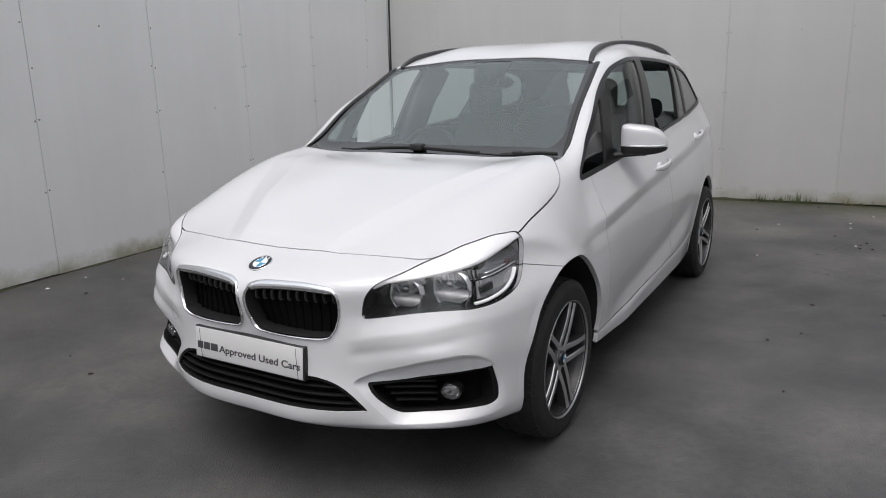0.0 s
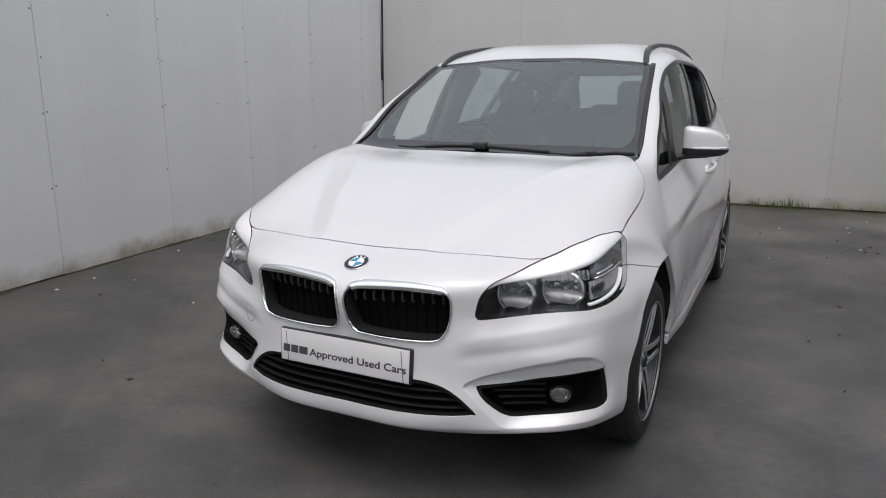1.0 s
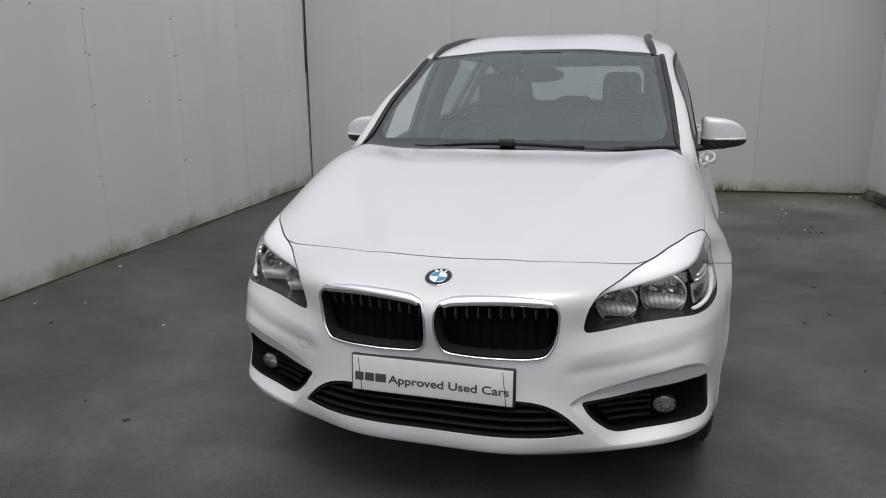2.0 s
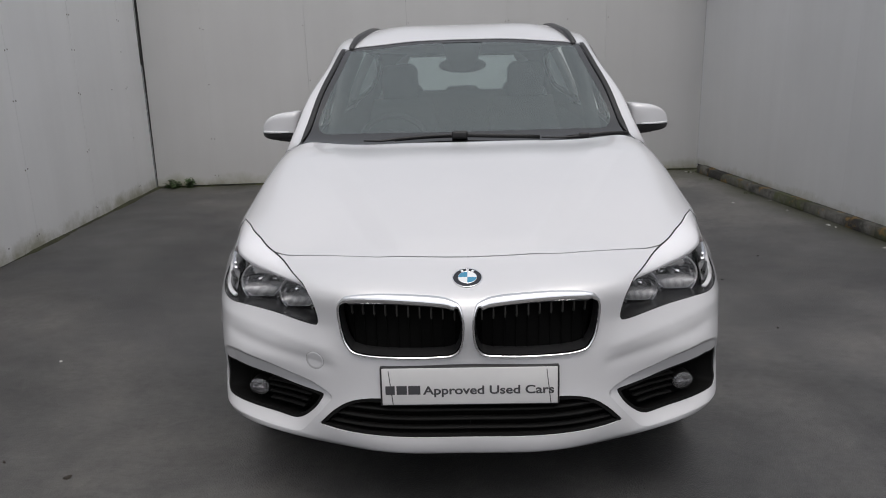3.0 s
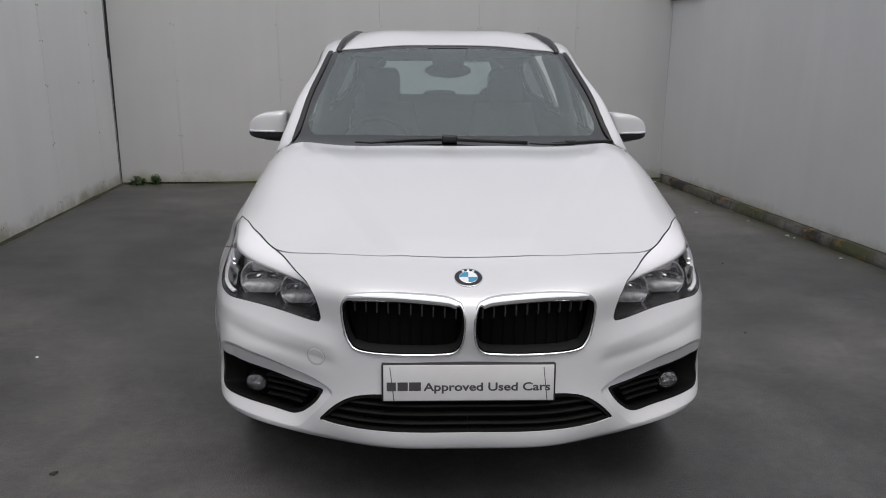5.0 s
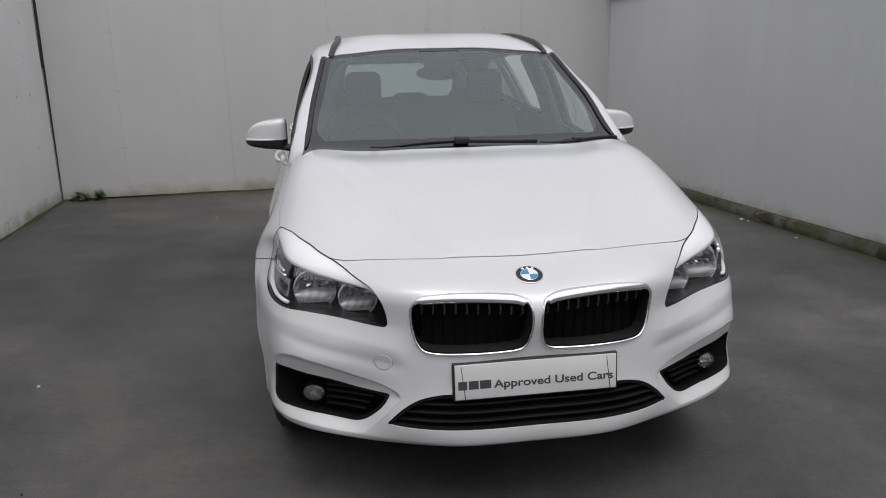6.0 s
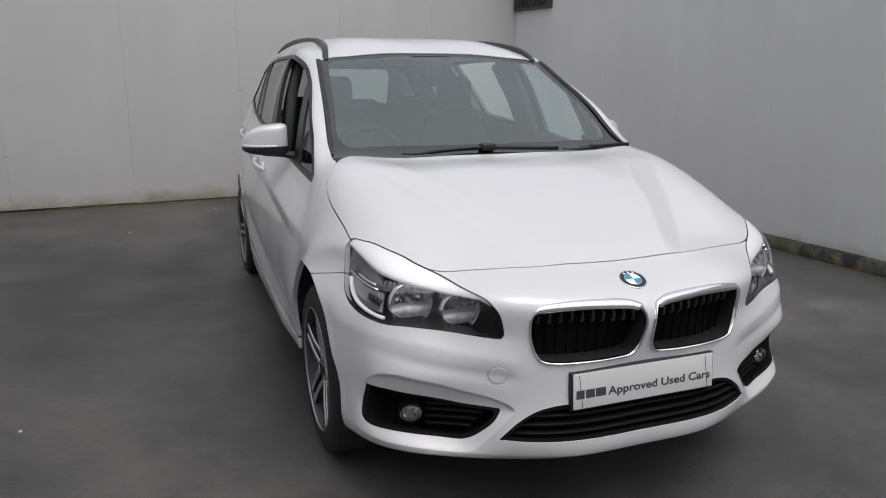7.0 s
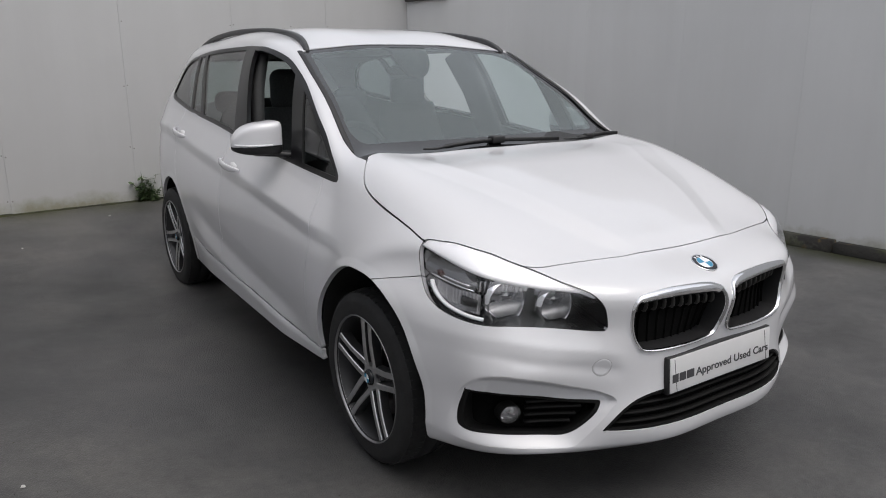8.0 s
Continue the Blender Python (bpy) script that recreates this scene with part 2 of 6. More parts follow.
def painted_panel(tone):
    """Painted sheet with faint streaks and grime."""
    m = material("painted_wall_panel", (0.70, 0.70, 0.70), 0.5)
    b = m.node_tree.nodes["Principled BSDF"]
    tc = m.node_tree.nodes.new("ShaderNodeTexCoord")
    stretch = m.node_tree.nodes.new("ShaderNodeMapping")
    stretch.inputs["Scale"].default_value = (5.0, 5.0, 0.35)
    link(m, tc, "Object", stretch, "Vector")
    streak = node(m, "ShaderNodeTexNoise", Scale=1.0, Detail=6.0, Roughness=0.6)
    link(m, stretch, "Vector", streak, "Vector")
    cloud = node(m, "ShaderNodeTexNoise", Scale=1.3, Detail=4.0)
    link(m, tc, "Object", cloud, "Vector")
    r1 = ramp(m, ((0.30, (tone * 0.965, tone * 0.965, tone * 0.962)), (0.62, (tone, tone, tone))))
    link(m, streak, "Fac", r1, "Fac")
    r2 = ramp(m, ((0.3, (0.965, 0.965, 0.965)), (0.7, (1.02, 1.02, 1.02))))
    link(m, cloud, "Fac", r2, "Fac")
    mul = m.node_tree.nodes.new("ShaderNodeMix")
    mul.data_type, mul.blend_type = "RGBA", "MULTIPLY"
    mul.inputs["Factor"].default_value = 1.0
    m.node_tree.links.new(r1.outputs["Color"], mul.inputs[6])
    m.node_tree.links.new(r2.outputs["Color"], mul.inputs[7])
    info = m.node_tree.nodes.new("ShaderNodeObjectInfo")
    r3 = ramp(m, ((0.0, (0.965, 0.965, 0.965)), (1.0, (1.0, 1.0, 1.0))))
    link(m, info, "Random", r3, "Fac")
    mul2 = m.node_tree.nodes.new("ShaderNodeMix")
    mul2.data_type, mul2.blend_type = "RGBA", "MULTIPLY"
    mul2.inputs["Factor"].default_value = 1.0
    m.node_tree.links.new(mul.outputs[2], mul2.inputs[6])
    m.node_tree.links.new(r3.outputs["Color"], mul2.inputs[7])
    # dirt and algae that have crept up from the ground
    sep = m.node_tree.nodes.new("ShaderNodeSeparateXYZ")
    link(m, tc, "Object", sep, "Vector")
    low = m.node_tree.nodes.new("ShaderNodeMapRange")
    low.inputs["From Min"].default_value, low.inputs["From Max"].default_value = 0.42, 0.15
    link(m, sep, "Z", low, "Value")
    spots = node(m, "ShaderNodeTexNoise", Scale=3.2, Detail=7.0, Roughness=0.7)
    link(m, tc, "Object", spots, "Vector")
    grow = m.node_tree.nodes.new("ShaderNodeMath")
    grow.operation = "MULTIPLY"
    link(m, low, "Result", grow, 0)
    link(m, spots, "Fac", grow, 1)
    cover = ramp(m, ((0.30, (0, 0, 0)), (0.58, (0.8, 0.8, 0.8))))
    link(m, grow, "Value", cover, "Fac")
    dirt = m.node_tree.nodes.new("ShaderNodeMix")
    dirt.data_type = "RGBA"
    link(m, cover, "Color", dirt, "Factor")
    m.node_tree.links.new(mul2.outputs[2], dirt.inputs[6])
    dirt.inputs[7].default_value = (0.24, 0.23, 0.15, 1)
    m.node_tree.links.new(dirt.outputs[2], b.inputs["Base Color"])
    n = node(m, "ShaderNodeTexNoise", Scale=3.0, Detail=3.0)
    link(m, tc, "Object", n, "Vector")
    bp = node(m, "ShaderNodeBump", Strength=0.15, Distance=0.01)
    link(m, n, "Fac", bp, "Height")
    link(m, bp, "Normal", b, "Normal")
    return m


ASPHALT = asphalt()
# one paint; each wall's light or shade is put into its tone
PANEL_WEST_LIT, PANEL_NORTH_SHADED, PANEL_EAST_LIT = painted_panel(0.74), painted_panel(0.50), painted_panel(0.67)
BACKING = material("wall_backing", (0.03, 0.03, 0.03), 0.9)
SCREW = material("screw_head", (0.30, 0.29, 0.28), 0.5, 0.6)


def stained_concrete():
    """Old concrete with black grime, rust-brown stains and green moss."""
    m = material("stained_concrete", (0.14, 0.135, 0.12), 0.9)
    b = m.node_tree.nodes["Principled BSDF"]
    tc = m.node_tree.nodes.new("ShaderNodeTexCoord")
    colour = None
    for scale, low, high, tint in ((9.0, 0.40, 0.62, (0.11, 0.107, 0.098)), (3.1, 0.46, 0.58, (0.050, 0.056, 0.024)), (2.1, 0.50, 0.57, (0.020, 0.019, 0.017)), (4.3, 0.56, 0.64, (0.17, 0.105, 0.032))):
        n = node(m, "ShaderNodeTexNoise", Scale=scale, Detail=6.0, Roughness=0.65)
        shift = m.node_tree.nodes.new("ShaderNodeMapping")
        shift.inputs["Location"].default_value = (scale * 3.7, scale, 0)
        link(m, tc, "Object", shift, "Vector")
        link(m, shift, "Vector", n, "Vector")
        r = ramp(m, ((low, (0, 0, 0)), (high, (1, 1, 1))))
        link(m, n, "Fac", r, "Fac")
        mix = m.node_tree.nodes.new("ShaderNodeMix")
        mix.data_type = "RGBA"
        link(m, r, "Color", mix, "Factor")
        if colour:
            m.node_tree.links.new(colour, mix.inputs[6])
        else:
            mix.inputs[6].default_value = (0.06, 0.058, 0.05, 1)
        mix.inputs[7].default_value = (*tint, 1)
        colour = mix.outputs[2]
    m.node_tree.links.new(colour, b.inputs["Base Color"])
    n2 = node(m, "ShaderNodeTexNoise", Scale=40.0, Detail=5.0)
    link(m, tc, "Object", n2, "Vector")
    bp = node(m, "ShaderNodeBump", Strength=0.7, Distance=0.01)
    link(m, n2, "Fac", bp, "Height")
    link(m, bp, "Normal", b, "Normal")
    return m




def ribbed_lens():
    """Grey lens plate with fine upright ribs."""
    m = material("bowl_shield", (0.55, 0.55, 0.56), 0.2, 0.35)
    b = m.node_tree.nodes["Principled BSDF"]
    tc = m.node_tree.nodes.new("ShaderNodeTexCoord")
    wave = node(m, "ShaderNodeTexWave", Scale=85.0, Distortion=1.2, Detail=2.0)
    link(m, tc, "Object", wave, "Vector")
    r = ramp(m, ((0.25, (0.36, 0.36, 0.37)), (0.75, (0.90, 0.90, 0.91))))
    link(m, wave, "Fac", r, "Fac")
    link(m, r, "Color", b, "Base Color")
    bp = node(m, "ShaderNodeBump", Strength=0.6, Distance=0.002)
    link(m, wave, "Fac", bp, "Height")
    link(m, bp, "Normal", b, "Normal")
    return m


SHIELD = ribbed_lens()
CONCRETE = stained_concrete()
LOUVRE = speckle(material("dark_louvre", (0.04, 0.038, 0.036), 0.6), 12, (0.03, 0.028, 0.027), (0.06, 0.057, 0.054))
GRASS = speckle(material("grass_blade", (0.07, 0.10, 0.035), 0.7), 5, (0.04, 0.065, 0.02), (0.11, 0.125, 0.05))
LEAF = speckle(material("weed_leaf", (0.06, 0.11, 0.04), 0.6), 9, (0.035, 0.07, 0.025), (0.10, 0.15, 0.06))
FOOT_MOSS = speckle(material("foot_moss", (0.03, 0.032, 0.014), 0.9), 8, (0.012, 0.011, 0.008), (0.045, 0.050, 0.016), 0.6, 120, distance=0.006)
LITTER = material("pale_litter", (0.55, 0.54, 0.52), 0.7)
DEAD_LEAF = speckle(material("dead_leaf", (0.03, 0.025, 0.02), 0.8), 30, (0.018, 0.015, 0.012), (0.05, 0.04, 0.03))
RENDER_GREY = speckle(material("grey_render", (0.3, 0.3, 0.3), 0.85), 3, (0.24, 0.24, 0.24), (0.34, 0.34, 0.335), 0.3, 60)

# ---- helpers for meshes ----
def mesh_object(name, bm, mat, parent=None, smooth=True, label=""):
    me = bpy.data.meshes.new(name)
    bm.to_mesh(me)
    bm.free()
    if mat is not None:
        me.materials.append(mat)
    if smooth:
        for p in me.polygons:
            p.use_smooth = True
    ob = new(name, me)
    if parent is not None:
        ob.parent = parent
    if label:
        ob["label"] = label
    return ob


def part(name, bm, mat, parent, label="", smooth=True):
    return mesh_object(name, bm, mat, parent, smooth, label)


def add_box(bm, x0, x1, y0, y1, z0, z1):
    vs = [bm.verts.new((x, y, z)) for x in (x0, x1) for y in (y0, y1) for z in (z0, z1)]
    for f in ((0, 1, 3, 2), (4, 6, 7, 5), (0, 4, 5, 1), (2, 3, 7, 6), (0, 2, 6, 4), (1, 5, 7, 3)):
        bm.faces.new([vs[i] for i in f])
    return vs


# ---- ground and walls ----
CORNER_L, CORNER_R = (-3.387, 5.872), (2.65, 6.34)
END_L, END_R = (-2.698, -6.0), (3.95, -6.0)
EDGE_Z = 0.12
WALL_HEIGHT = 3.3


def ground_z(x, y):
    """The yard lies level under the car and rises gently towards its walls."""
    step = lambda a, b, v: (lambda t: t * t * (3 - 2 * t))(min(1.0, max(0.0, (v - a) / (b - a))))
    sx, sy = step(0.95, 2.85, abs(x)), step(2.6, 5.9, y)
    return EDGE_Z * (1 - (1 - sx) * (1 - sy))


def north_y(x):
    """The face of the north wall at x."""
    return CORNER_L[1] + (CORNER_R[1] - CORNER_L[1]) * (x - CORNER_L[0]) / (CORNER_R[0] - CORNER_L[0])


bm = bmesh.new()
lines = [[-600.0, -150.0, -40.0, -12.0] + [-6.0 + 0.15 * k for k in range(81)] + [12.0, 40.0, 150.0, 600.0],
         [-600.0, -150.0, -40.0, -12.0] + [-6.0 + 0.15 * k for k in range(87)] + [12.0, 40.0, 150.0, 600.0]]
net = [[bm.verts.new((x, y, ground_z(x, y))) for y in lines[1]] for x in lines[0]]
for p, q in zip(net, net[1:]):
    for j in range(len(p) - 1):
        bm.faces.new((p[j], q[j], q[j + 1], p[j + 1]))
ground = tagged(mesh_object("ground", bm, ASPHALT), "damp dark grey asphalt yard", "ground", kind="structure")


def panelled_wall(name, p, q, joints, screws, foot, seed, label, paint, gap=0.002, start=0.001, warp=0.0):
    """A wall of sheets fixed with screws; p -> q in plan, the seen side to the left."""
    rng = random.Random(seed)
    d = Vector((q[0] - p[0], q[1] - p[1], 0))
    bm = bmesh.new()
    add_box(bm, 0, d.length, -0.14, -0.016, 0, WALL_HEIGHT)
    wall = tagged(mesh_object(name, bm, BACKING, smooth=False), label, "wall", kind="structure")
    wall.matrix_world = Matrix.Translation((p[0], p[1], 0)) @ Matrix.Rotation(math.atan2(d.y, d.x), 4, "Z")
    edges = [0.0] + sorted(joints) + [d.length]
    for a, b in zip(edges, edges[1:]):
        bm = bmesh.new()
        add_box(bm, a + (start if a == 0.0 else gap), b - gap, -0.016, 0.0, foot + rng.uniform(0, 0.006), WALL_HEIGHT)
        if b == d.length and warp:
            # the last sheet's edge leans away from the corner
            for v in bm.verts:
                if v.co.x > b - 0.01:
                    v.co.x -= warp * (0.3 + 0.7 * v.co.z / WALL_HEIGHT)
        bmesh.ops.recalc_face_normals(bm, faces=bm.faces)
        bmesh.ops.bevel(bm, geom=list(bm.edges), offset=min(0.0015, gap), segments=1, affect="EDGES")
        sheet = part("panel", bm, paint, wall, smooth=False)
        sheet.location = (0, rng.uniform(-0.5, 0.5) * gap, 0)
    head = bmesh.new()
    bmesh.ops.create_uvsphere(head, u_segments=10, v_segments=6, radius=0.0072)
    bmesh.ops.scale(head, vec=(1, 0.4, 1), verts=head.verts)
    me = bpy.data.meshes.new("screw")
    head.to_mesh(me)
    head.free()
    me.materials.append(SCREW)
    for j in joints:
        for z in screws:
            for dx in (-0.018, 0.018):
                if rng.random() < 0.8:
                    sc = new("screw", me)
                    sc.parent = wall
                    sc.location = (j + dx + rng.uniform(-0.004, 0.004), 0.002, z + rng.uniform(-0.01, 0.01))
        for z in screws:
            if rng.random() < 0.3:
                sc = new("screw", me)
                sc.parent = wall
                sc.location = (j + 0.45 + rng.uniform(-0.1, 0.1), 0.002, z)
    return wall


def steps(first, gap, end):
    out, v = [], first
    while v < end - 0.2:
        out.append(v)
        v += gap
    return out


L_LEN = math.hypot(END_L[0] - CORNER_L[0], END_L[1] - CORNER_L[1])
R_LEN = math.hypot(END_R[0] - CORNER_R[0], END_R[1] - CORNER_R[1])
B_LEN = math.hypot(CORNER_R[0] - CORNER_L[0], CORNER_R[1] - CORNER_L[1])
SCREW_ROWS = (0.22, 0.724, 1.22, 1.573, 1.865, 2.3, 2.75, 3.1)
panelled_wall("wall_west", CORNER_L, END_L, steps(0.49, 1.05, L_LEN), SCREW_ROWS, EDGE_Z + 0.004, 3, "pale grey painted sheet wall with screwed joints", PANEL_WEST_LIT, start=0.022)
panelled_wall("wall_north", CORNER_R, CORNER_L, steps(1.09, 1.075, B_LEN), (0.235, 0.64, 1.22, 1.79, 2.75), EDGE_Z + 0.012, 5, "pale grey painted sheet wall across the yard", PANEL_NORTH_SHADED, 0.0006, warp=0.042)
panelled_wall("wall_east", END_R, CORNER_R, [R_LEN - v for v in steps(1.70, 1.0, R_LEN)][::-1], (2.75,), EDGE_Z + 0.06, 7, "plain pale grey painted wall above a kerb", PANEL_EAST_LIT, 0.0004)

# unseen plain wall added behind the viewpoint, closing the yard and cutting low skylight
bm = bmesh.new()
add_box(bm, -24.0, 25.0, -24.6, -24.3, 0.0, 3.4)
tagged(mesh_object("added_wall_south", bm, RENDER_GREY, smooth=False), "unseen plain grey wall added behind the viewpoint", "wall", kind="structure")

# low concrete kerb along the east wall
kd = Vector((CORNER_R[0] - END_R[0], CORNER_R[1] - END_R[1], 0))
kerb = tagged(new("kerb"), "low mossy stained concrete kerb along the wall", "kerb", kind="structure")
kerb.matrix_world = Matrix.Translation((END_R[0], END_R[1], 0)) @ Matrix.Rotation(math.atan2(kd.y, kd.x), 4, "Z")
rng = random.Random(11)
at = 0.0
while at < kd.length - 0.3:
    size = min(0.915, kd.length - 0.22 - at)
    bm = bmesh.new()
    add_box(bm, at + 0.004, at + size - 0.004, 0.004, 0.10, EDGE_Z - 0.06, EDGE_Z + 0.08)
    bmesh.ops.recalc_face_normals(bm, faces=bm.faces)
    bmesh.ops.subdivide_edges(bm, edges=[e for e in bm.edges if e.calc_length() > 0.3], cuts=6, use_grid_fill=True)
    bmesh.ops.bevel(bm, geom=[e for e in bm.edges if e.is_manifold and e.calc_face_angle() > 0.5], offset=0.007, segments=2, affect="EDGES")
    for v in bm.verts:
        v.co += Vector((0, 0.004, 0.003)) * noise.noise(v.co * 7 + Vector((at, 0, 0)))
    st = part("kerb_stone", bm, CONCRETE, kerb)
    st.location = (0, rng.uniform(-0.006, 0.006), rng.uniform(-0.006, 0.004))
    at += size

# ---- the car's skin: a loft through sections, nose to tail ----
# Each section runs from the centre line over the shoulder to the sill (half the car).
SECTIONS = []


def section(*points):
    SECTIONS.append(points)


section((0, 0.083, 0.256), (0.236, 0.102, 0.261), (0.433, 0.157, 0.264), (0.598, 0.237, 0.270), (0.734, 0.327, 0.264), (0.801, 0.426, 0.245), (0.831, 0.485, 0.222), (0.84, 0.562, 0.200))  # underside of the nose
section((0, -0.014, 0.267), (0.24, -0.004, 0.266), (0.43, 0.058, 0.258), (0.623, 0.114, 0.279), (0.787, 0.233, 0.280), (0.855, 0.388, 0.274), (0.864, 0.472, 0.26), (0.86, 0.555, 0.246))  # lower lip
section((0, -0.045, 0.327), (0.249, -0.039, 0.32), (0.449, 0.035, 0.327), (0.613, 0.127, 0.323), (0.803, 0.224, 0.335), (0.859, 0.363, 0.347), (0.877, 0.461, 0.341), (0.885, 0.543, 0.326))  # lip crest
section((0, -0.019, 0.45), (0.252, -0.016, 0.442), (0.451, 0.05, 0.437), (0.617, 0.139, 0.43), (0.791, 0.24, 0.43), (0.853, 0.357, 0.442), (0.88, 0.462, 0.448), (0.89, 0.564, 0.439))  # bumper
section((0, 0.004, 0.585), (0.247, -0.003, 0.578), (0.453, 0.052, 0.571), (0.626, 0.115, 0.556), (0.793, 0.211, 0.553), (0.851, 0.347, 0.555), (0.893, 0.47, 0.558), (0.897, 0.629, 0.541))  # bumper top
section((0, -0.03, 0.71), (0.25, -0.002, 0.703), (0.444, 0.060, 0.691), (0.602, 0.146, 0.661), (0.762, 0.227, 0.663), (0.843, 0.362, 0.683), (0.895, 0.547, 0.652), (0.908, 0.695, 0.596))  # kidney level
section((0, 0.021, 0.782), (0.258, 0.021, 0.786), (0.459, 0.064, 0.783), (0.62, 0.181, 0.765), (0.774, 0.283, 0.779), (0.838, 0.459, 0.757), (0.913, 0.646, 0.696), (0.912, 0.762, 0.62))  # headlamp level
section((0, 0.179, 0.843), (0.255, 0.181, 0.849), (0.459, 0.202, 0.842), (0.628, 0.241, 0.836), (0.766, 0.346, 0.857), (0.834, 0.574, 0.818), (0.915, 0.736, 0.73), (0.912, 0.829, 0.629))  # bonnet edge
section((0, 0.418, 0.936), (0.255, 0.415, 0.938), (0.463, 0.417, 0.938), (0.646, 0.422, 0.934), (0.775, 0.501, 0.904), (0.862, 0.671, 0.847), (0.914, 0.816, 0.746), (0.906, 0.921, 0.615))  # bonnet
section((0, 0.752, 1.03), (0.257, 0.75, 1.032), (0.479, 0.75, 1.036), (0.69, 0.753, 1.041), (0.797, 0.784, 0.971), (0.859, 0.853, 0.87), (0.9, 0.918, 0.744), (0.899, 1.011, 0.57))  # bonnet over the axle
section((0, 1.001, 1.074), (0.261, 1.002, 1.076), (0.507, 1.004, 1.08), (0.715, 1.013, 1.087), (0.8, 1.035, 1.012), (0.853, 1.06, 0.883), (0.888, 1.071, 0.725), (0.893, 1.101, 0.473))  # bonnet rear
section((0, 1.164, 1.094), (0.265, 1.169, 1.094), (0.533, 1.185, 1.096), (0.73, 1.19, 1.1), (0.783, 1.178, 1.062), (0.803, 1.175, 1.01), (0.889, 1.172, 0.789), (0.867, 1.18, 0.238))  # cowl
section((0, 1.419, 1.244), (0.267, 1.425, 1.24), (0.521, 1.435, 1.232), (0.722, 1.43, 1.25), (0.762, 1.42, 1.19), (0.806, 1.418, 1.018), (0.893, 1.42, 0.787), (0.865, 1.42, 0.208))  # screen foot
section((0, 1.699, 1.389), (0.265, 1.704, 1.387), (0.495, 1.71, 1.385), (0.664, 1.705, 1.395), (0.71, 1.7, 1.345), (0.81, 1.7, 1.032), (0.897, 1.699, 0.787), (0.865, 1.7, 0.208))  # screen
section((0, 1.94, 1.512), (0.259, 1.942, 1.509), (0.459, 1.943, 1.507), (0.606, 1.942, 1.51), (0.672, 1.945, 1.472), (0.813, 1.941, 1.057), (0.899, 1.94, 0.787), (0.866, 1.94, 0.208))  # screen head
section((0, 2.15, 1.583), (0.252, 2.149, 1.59), (0.425, 2.15, 1.582), (0.578, 2.15, 1.556), (0.664, 2.147, 1.532), (0.82, 2.149, 1.074), (0.905, 2.15, 0.785), (0.868, 2.15, 0.209))  # roof front
section((0, 2.449, 1.625), (0.247, 2.449, 1.624), (0.419, 2.449, 1.616), (0.569, 2.449, 1.587), (0.638, 2.449, 1.544), (0.813, 2.449, 1.091), (0.905, 2.45, 0.783), (0.87, 2.451, 0.209))  # roof
section((0, 2.949, 1.627), (0.249, 2.949, 1.623), (0.42, 2.95, 1.611), (0.561, 2.95, 1.586), (0.631, 2.949, 1.533), (0.8, 2.949, 1.106), (0.9, 2.95, 0.79), (0.852, 2.95, 0.21))  # roof middle
section((0, 3.4, 1.603), (0.252, 3.4, 1.601), (0.423, 3.401, 1.59), (0.556, 3.402, 1.559), (0.629, 3.4, 1.49), (0.772, 3.398, 1.137), (0.878, 3.397, 0.798), (0.85, 3.396, 0.22))  # roof rear
section((0, 3.75, 1.576), (0.253, 3.751, 1.573), (0.416, 3.753, 1.56), (0.556, 3.756, 1.526), (0.645, 3.749, 1.395), (0.732, 3.747, 1.193), (0.849, 3.742, 0.819), (0.835, 3.739, 0.241))  # rear quarter
section((0, 4.05, 1.54), (0.253, 4.051, 1.535), (0.405, 4.053, 1.513), (0.528, 4.054, 1.458), (0.628, 4.049, 1.31), (0.710, 4.048, 1.175), (0.800, 4.034, 0.82), (0.775, 4.033, 0.261))  # tail lamp
section((0, 4.3, 1.47), (0.252, 4.301, 1.461), (0.381, 4.292, 1.429), (0.482, 4.284, 1.366), (0.594, 4.267, 1.247), (0.645, 4.248, 1.116), (0.734, 4.226, 0.798), (0.731, 4.224, 0.3))  # tailgate
section((0, 4.45, 1.15), (0.251, 4.45, 1.139), (0.364, 4.442, 1.099), (0.468, 4.423, 1.051), (0.566, 4.403, 1.003), (0.631, 4.379, 0.951), (0.708, 4.354, 0.749), (0.696, 4.35, 0.329))  # tail

SPAN = (28, 24, 20, 24, 18, 28, 50)
STEPS = (8, 12, 16, 16, 14, 12, 14, 18, 28, 22, 14, 14, 16, 14, 12, 14, 20, 18, 14, 12, 10, 12)


def natural_spline(t, p, s):
    """A natural cubic spline through p (n x ...) at t, evaluated at s."""
    n = len(t)
    h = np.diff(t)
    a = np.zeros((n, n))
    r = np.zeros(p.shape)
    a[0, 0] = a[-1, -1] = 1
    for i in range(1, n - 1):
        a[i, i - 1], a[i, i], a[i, i + 1] = h[i - 1], 2 * (h[i - 1] + h[i]), h[i]
        r[i] = 6 * ((p[i + 1] - p[i]) / h[i] - (p[i] - p[i - 1]) / h[i - 1])
    m = np.linalg.solve(a, r.reshape(n, -1)).reshape(p.shape)
    k = np.clip(np.searchsorted(t, s, side="right") - 1, 0, n - 2)
    shape = (-1,) + (1,) * (p.ndim - 1)
    hk, u, w = h[k].reshape(shape), (s - t[k]).reshape(shape), (t[k + 1] - s).reshape(shape)
    return (m[k] * w ** 3 + m[k + 1] * u ** 3) / (6 * hk) + (p[k] / hk - m[k] * hk / 6) * w + (p[k + 1] / hk - m[k + 1] * hk / 6) * u


